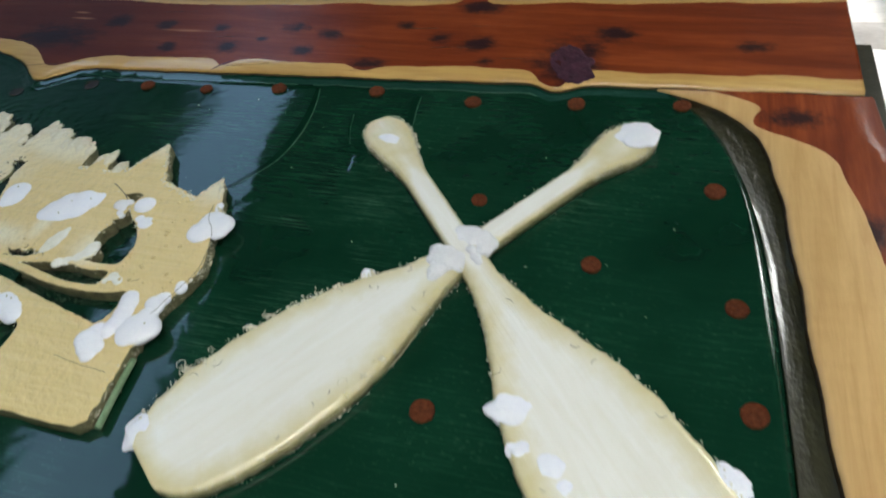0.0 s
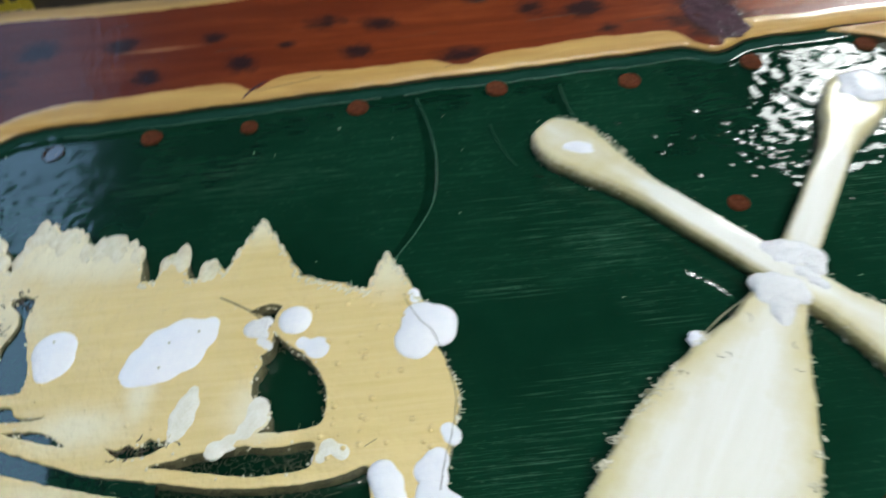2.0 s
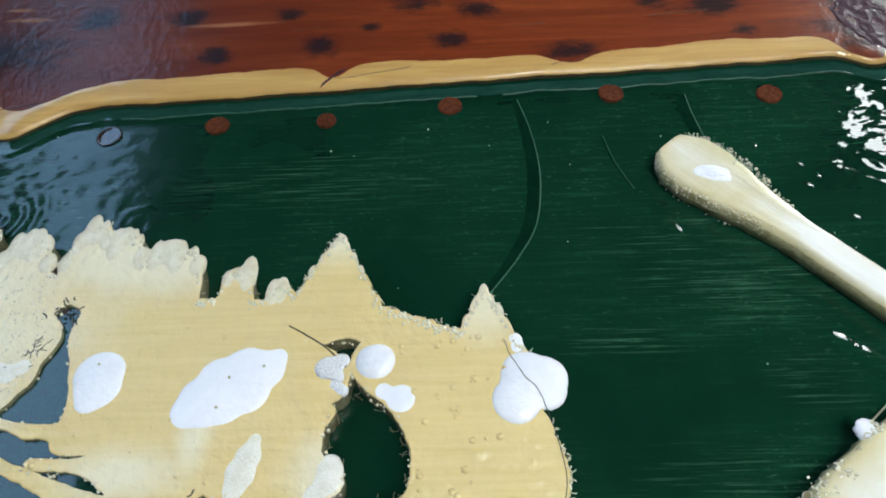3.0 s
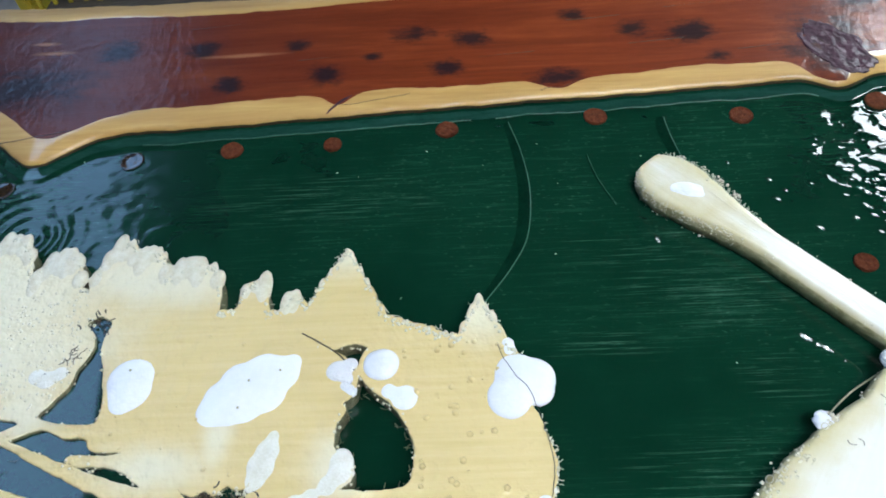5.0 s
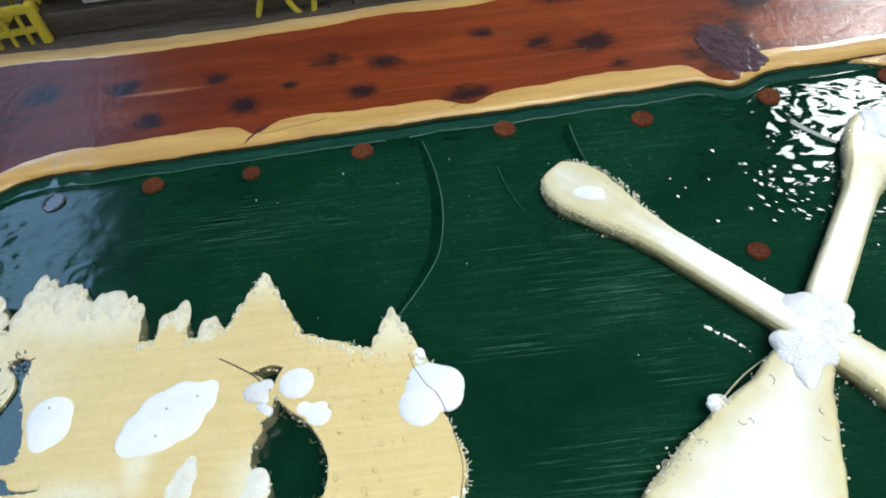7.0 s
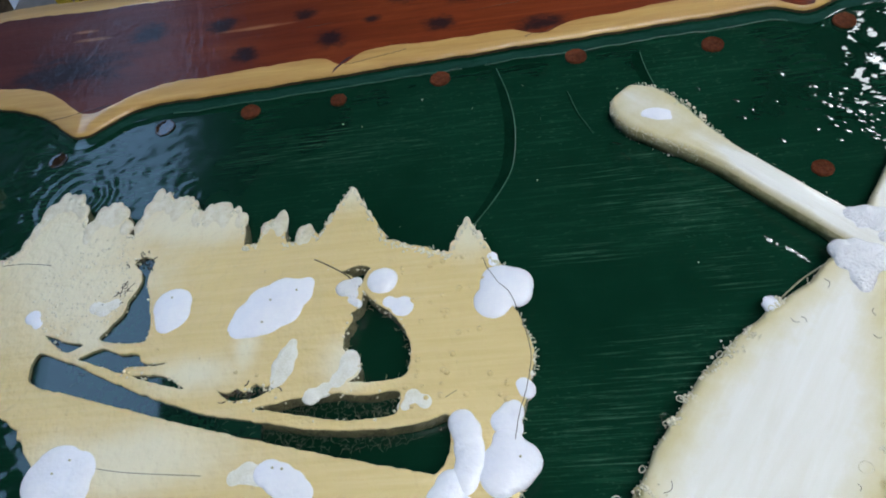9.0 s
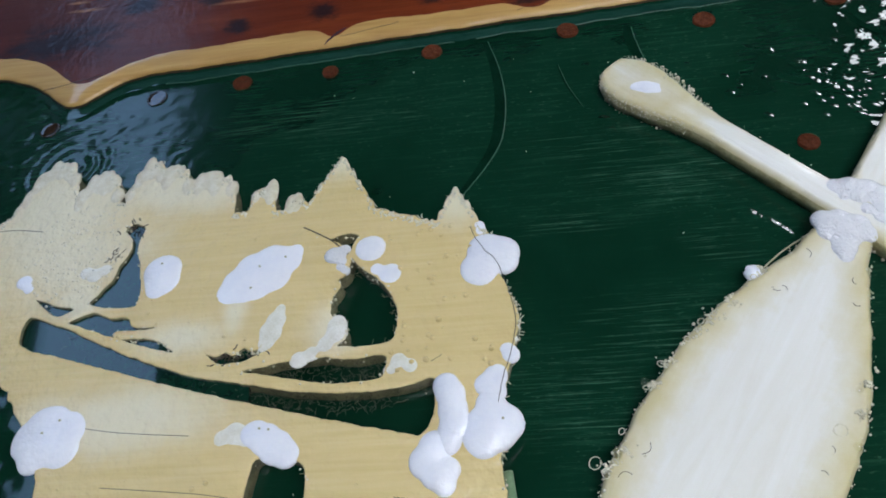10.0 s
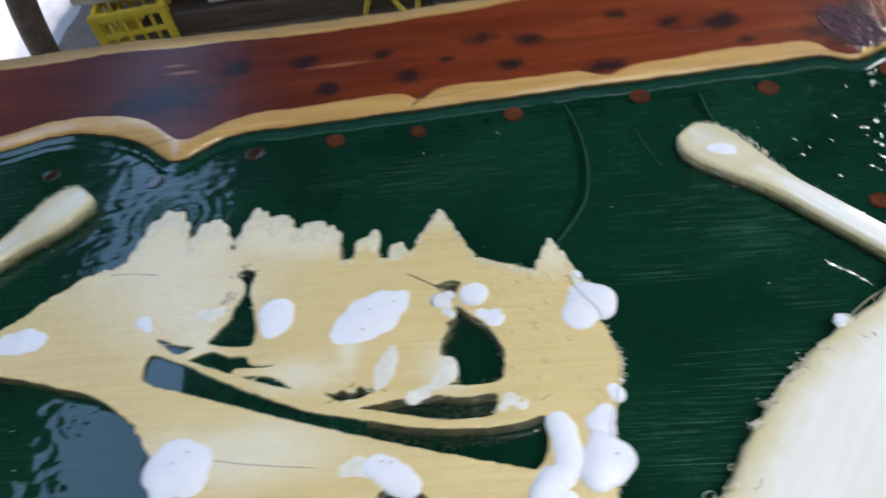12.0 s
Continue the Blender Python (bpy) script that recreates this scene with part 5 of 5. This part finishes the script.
plank("white_plank", "white barked plank beside the lumber stack", 0.37, 2.4, 1.50, 1.68, FLOOR_Z, -0.735, M_WHITEWOOD, 0.0, ragged=0.012)
log_line = [(0.56 + 0.24 * k, 1.77 + 0.008 * math.sin(2 * k), -0.742 + 0.006 * math.sin(3 * k)) for k in range(9)]
tagged(part("birch_log", tube(bmesh.new(), log_line, (0.058, 0.064), 18), M_WHITEWOOD, None, "", True), "white barked birch log lying on a plank", "log")
plank("lumber_plank", "tan plank behind the white beam", 0.3, 2.6, 1.98, 2.2, -0.70, -0.60, M_LUMBER, 2.0)


for kx, ky, kz in ((-0.62, 1.868, -0.546), (-0.18, 1.885, -0.546), (-0.95, 1.832, -0.59)):
    bm = bmesh.new()
    bmesh.ops.create_icosphere(bm, subdivisions=2, radius=1.0)
    for v in bm.verts:
        v.co = (0.026 * v.co.x * (1 + 0.2 * noise.noise(v.co * 2)), 0.006 * v.co.y, 0.019 * v.co.z)
    ob = tagged(part("board_knot", bm, M_RUST, None, "", True), "dark knot in the edge of a tan board", "knot", "board knots")
    ob.matrix_basis = pose(kx, ky - 0.022, kz)
for k in range(9):
    x = -0.985 + 0.004 * (k % 3)
    y = 1.605 + 0.021 * k
    bm = tube(bmesh.new(), [(x + 0.03, y, -0.626), (x - 0.01, y + 0.003, -0.619 + 0.004 * (k % 2)), (x - 0.03 - 0.02 * (k % 4) / 3, y + 0.002, -0.625)], (0.012, 0.004), 6)
    tagged(part("splinter", bm, M_GREYWOOD), "torn splinter at the end of the beam", "splinter", "splinters")


def cord(pts, r, mat, label, name="cord", flat=1.0):
    return tagged(part(name, tube(bmesh.new(), pts, r, 8, 0, flat), mat, None, "", True), label, "cord", "cords")


LOOPED = "yellow extension cord looped over the beam"
cord([(-0.40, 1.83, -0.60), (-0.348, 1.72, -0.602), (-0.345, 1.585, -0.612), (-0.375, 1.565, -0.66), (-0.418, 1.565, -0.728), (-0.450, 1.56, -0.80), (-0.46, 1.53, -0.850)], 0.0095, M_YELLOW, LOOPED)
cord([(-0.17, 1.93, -0.515), (-0.196, 1.85, -0.56), (-0.268, 1.80, -0.602), (-0.306, 1.62, -0.602), (-0.352, 1.565, -0.672), (-0.352, 1.565, -0.770), (-0.310, 1.55, -0.825), (-0.25, 1.53, -0.850)], 0.0095, M_YELLOW, LOOPED)
cord([(-0.22, 1.92, -0.515), (-0.249, 1.85, -0.58), (-0.286, 1.77, -0.602), (-0.262, 1.585, -0.610), (-0.262, 1.565, -0.712), (-0.273, 1.56, -0.80), (-0.29, 1.53, -0.850)], 0.0095, M_YELLOW, LOOPED)
cord([(0.0, 1.90, -0.585), (-0.027, 1.758, -0.602), (0.005, 1.60, -0.606), (0.012, 1.565, -0.640), (0.036, 1.565, -0.722), (0.052, 1.56, -0.80), (0.06, 1.53, -0.850)], 0.0095, M_YELLOW, "yellow extension cord hanging from a blue plug")
for line in ([(-0.62, 1.83, -0.604), (-0.538, 1.789, -0.606), (-0.354, 1.60, -0.606), (-0.295, 1.57, -0.683), (-0.239, 1.565, -0.785), (-0.20, 1.54, -0.85)],
             [(-0.15, 1.80, -0.604), (-0.180, 1.726, -0.606), (-0.196, 1.59, -0.612), (-0.165, 1.566, -0.730), (-0.145, 1.56, -0.82), (-0.13, 1.53, -0.85)],
             [(0.0, 1.80, -0.604), (0.046, 1.777, -0.604), (0.148, 1.649, -0.604), (0.158, 1.575, -0.64), (0.150, 1.566, -0.72), (0.15, 1.54, -0.84)],
             [(0.40, 1.82, -0.604), (0.380, 1.763, -0.604), (0.362, 1.58, -0.612), (0.381, 1.566, -0.741), (0.39, 1.54, -0.84)]):
    cord(line, 0.0045, M_BLACK, "thin black cable over the beam")
cord([(-0.20 + 0.035 * math.cos(a), 1.567, -0.665 + 0.035 * math.sin(a)) for a in np.linspace(0.3, 6.4, 9)], 0.0045, M_BLACK, "small coil of black cable against the beam")
for k in range(5):
    cord([(-0.10 + 0.05 * k, 1.80 + 0.015 * (k % 3), -0.597), (-0.03 + 0.05 * k, 1.75 + 0.02 * (k % 2), -0.585), (0.06 + 0.06 * k, 1.80, -0.597), (0.12 + 0.07 * k, 1.86, -0.597)], 0.005, M_BLACK, "black cable tangled on the beam")
plug = empty("plug", (-0.02, 1.80, -0.606), "blue plug at the end of a yellow cord", "plug")
part("body", box(bmesh.new(), -0.035, -0.03, 0.0, 0.035, 0.03, 0.045, 0.01), M_BLUE, plug)
drill = empty("power_tool", (0.14, 1.90, -0.575), "teal and black power tool lying on the lumber", "tool")
part("body", tube(bmesh.new(), [(-0.10, 0, 0.02), (-0.03, 0, 0.02), (0.02, 0, 0.02)], 0.034, 14), M_TEAL, drill, "teal housing", True)
part("nose", tube(bmesh.new(), [(0.02, 0, 0.02), (0.10, 0.01, 0.02), (0.17, 0.02, 0.02)], (0.033, 0.018), 12), M_BLACK, drill, "", True)
part("handle", tube(bmesh.new(), [(-0.04, 0.03, 0.02), (-0.02, 0.09, 0.012), (0.0, 0.15, 0.01)], 0.021, 10), M_BLACK, drill, "", True)


def crate(x, y, z, yaw):
    ob = empty("milk_crate", (x, y, z, 0, 0, yaw), "yellow plastic crate with open lattice sides on the floor", "crate")
    w, h = 0.12, 0.18
    for sx, sy in ((-1, -1), (-1, 1), (1, -1), (1, 1)):
        part("post", box(bmesh.new(), sx * w - 0.014, sy * w - 0.014, 0, sx * w + 0.014, sy * w + 0.014, h, 0.004), M_YELLOW, ob)
    for side in range(4):
        m = pose(0, 0, 0, 0, 0, 90 * side)
        for z0, z1 in ((0.0, 0.03), (0.085, 0.105), (h - 0.03, h)):
            part("rail", box(bmesh.new(), -w + 0.014, -w - 0.008, z0, w - 0.014, -w + 0.008, z1, 0.003, 0, m), M_YELLOW, ob)
        for k in range(1, 5):
            xx = -w + 2 * w * k / 5
            part("slat", box(bmesh.new(), xx - 0.006, -w - 0.005, 0.03, xx + 0.006, -w + 0.005, h - 0.035, 0, 0, m), M_YELLOW, ob)
    part("bottom", box(bmesh.new(), -w, -w, 0.004, w, w, 0.012), M_YELLOW, ob)
    return ob


crate(-1.27, 1.66, FLOOR_Z, 8)
tagged(part("dark_post", tube(bmesh.new(), [(-1.54, 1.42, FLOOR_Z), (-1.50, 1.42, -0.6), (-1.44, 1.44, -0.36)], 0.045, 12), M_RUST, None, "", True), "dark wooden post standing on the floor", "post")


def bucket(x, y):
    ob = empty("bucket", (x, y, FLOOR_Z), "blue plastic bucket behind the lumber", "bucket")
    bm, rows = bmesh.new(), []
    for r, z in ((0.13, 0.0), (0.15, 0.42), (0.16, 0.425), (0.16, 0.45), (0.145, 0.45), (0.125, 0.02)):
        rows.append([(r * math.cos(a), r * math.sin(a), z) for a in (2 * math.pi * k / 32 for k in range(32))])
    g = sheet(bm, rows, None, True)
    bm.faces.new(g[0][::-1]), bm.faces.new(g[-1])
    part("body", bm, M_BLUE, ob)
    part("label_sheet", tube(bmesh.new(), [(0.02, -0.15, 0.18), (0.03, -0.155, 0.28), (0.02, -0.16, 0.38)], 0.05, 10, 0, 0.2), M_SHEET, ob, "pale torn paper label")


bucket(-1.22, 2.30)


# more of the workshop's clutter
plank("white_board", "white sheeted board lying on the floor", 0.62, 2.8, 0.75, 1.46, FLOOR_Z, FLOOR_Z + 0.06, M_SHEET, 0.0, category="board", ragged=0.01)
plank("lumber_plank", "long tan plank at the back of the stack", -0.9, 2.4, 2.24, 2.42, FLOOR_Z, -0.62, M_LUMBER, 1.0)
plank("lumber_plank", "dark weathered plank leaning low in the stack", -1.7, -0.5, 1.99, 2.16, FLOOR_Z, -0.66, M_RUST, 2.0)


def crumpled(name, label, category, x0, x1, y0, y1, z, height, mat):
    bm, rows = bmesh.new(), []
    for i in range(41):
        row = []
        for j in range(41):
            x, y = x0 + (x1 - x0) * i / 40, y0 + (y1 - y0) * j / 40
            edge = min(i, j, 40 - i, 40 - j) / 6
            h = height * (0.5 + 0.5 * noise.noise((x * 7, y * 7, 1.0)) + 0.3 * noise.noise((x * 19, y * 19, 2.0)))
            row.append((x + 0.02 * rough(y, x, 6), y + 0.02 * rough(x, y, 6), z + max(0.002, h) * min(1, edge) + 0.001))
        rows.append(row)
    sheet(bm, rows)
    ob = part(name, bm, mat, None, "", True)
    return tagged(ob, label, category)


crumpled("plastic_sheet", "crumpled white plastic sheet on the sunlit floor", "sheet", -2.34, -1.66, 0.9, 3.4, FLOOR_Z, 0.05, M_SHEET)
crumpled("dark_tarp", "heaped dark tarpaulin behind the lumber", "tarp", -0.95, 0.9, 2.46, 3.3, FLOOR_Z, 0.5, M_BLACK)
crumpled("blue_tarp", "blue plastic sheet heaped beside the bucket", "tarp", -1.6, -1.0, 2.2, 3.0, FLOOR_Z, 0.32, M_BLUE)
for k, (x, y, r) in enumerate([(0.62, 2.05, 12), (0.95, 2.1, -20), (1.25, 2.06, 5)]):
    bm = box(bmesh.new(), -0.13, -0.09, 0, 0.13, 0.09, 0.006, 0.001)
    ob = tagged(part("paper_stack", bm, M_SHEET), "white paper lying on a tan plank", "paper", "papers")
    ob.matrix_basis = pose(x, y, -0.596, 0, 0, r)
for x, y, mat, label in ((0.36, 1.92, M_YELLOW, "yellow tool lying among the cables"), (0.50, 1.95, M_ORANGE, "orange tool lying among the cables"), (-0.55, 1.90, M_YELLOW, "yellow wedge on the tan boards")):
    tool = empty("hand_tool", (x, y, -0.60 if x > 0 else -0.525, 0, 0, 30), label, "tool", "hand tools")
    part("grip", tube(bmesh.new(), [(-0.06, 0, 0.02), (0, 0, 0.024), (0.05, 0.01, 0.02)], (0.018, 0.014), 10), mat, tool, "", True)
    part("head", tube(bmesh.new(), [(0.05, 0.01, 0.02), (0.09, 0.02, 0.02), (0.12, 0.02, 0.02)], (0.012, 0.02), 8), M_BLACK, tool, "", True)
hose = [(-1.0 + 0.11 * math.cos(a), 2.12 + 0.08 * math.sin(a), -0.60 + 0.012 * a / 6.28) for a in np.linspace(0, 18, 40)]
tagged(part("hose", tube(bmesh.new(), hose, 0.012, 8), M_TEAL, None, "", True), "coiled green hose beside the bucket", "hose")
tangle = [(0.25 + 0.14 * math.cos(a) * (1 + 0.2 * math.sin(2.3 * a)), 1.88 + 0.06 * math.sin(1.3 * a), -0.60 + 0.03 * abs(math.sin(1.7 * a))) for a in np.linspace(0, 16, 40)]
tagged(part("cable", tube(bmesh.new(), tangle, 0.005, 6), M_BLACK, None, "", True), "tangled black cable on the beam", "cable")
slab_wall("ground", -9.0, -5.0, FLOOR_Z - 0.25, -2.5, 8.0, FLOOR_Z - 0.101, mat=M_SHEET, label="bright ground outside the workshop", category="ground")
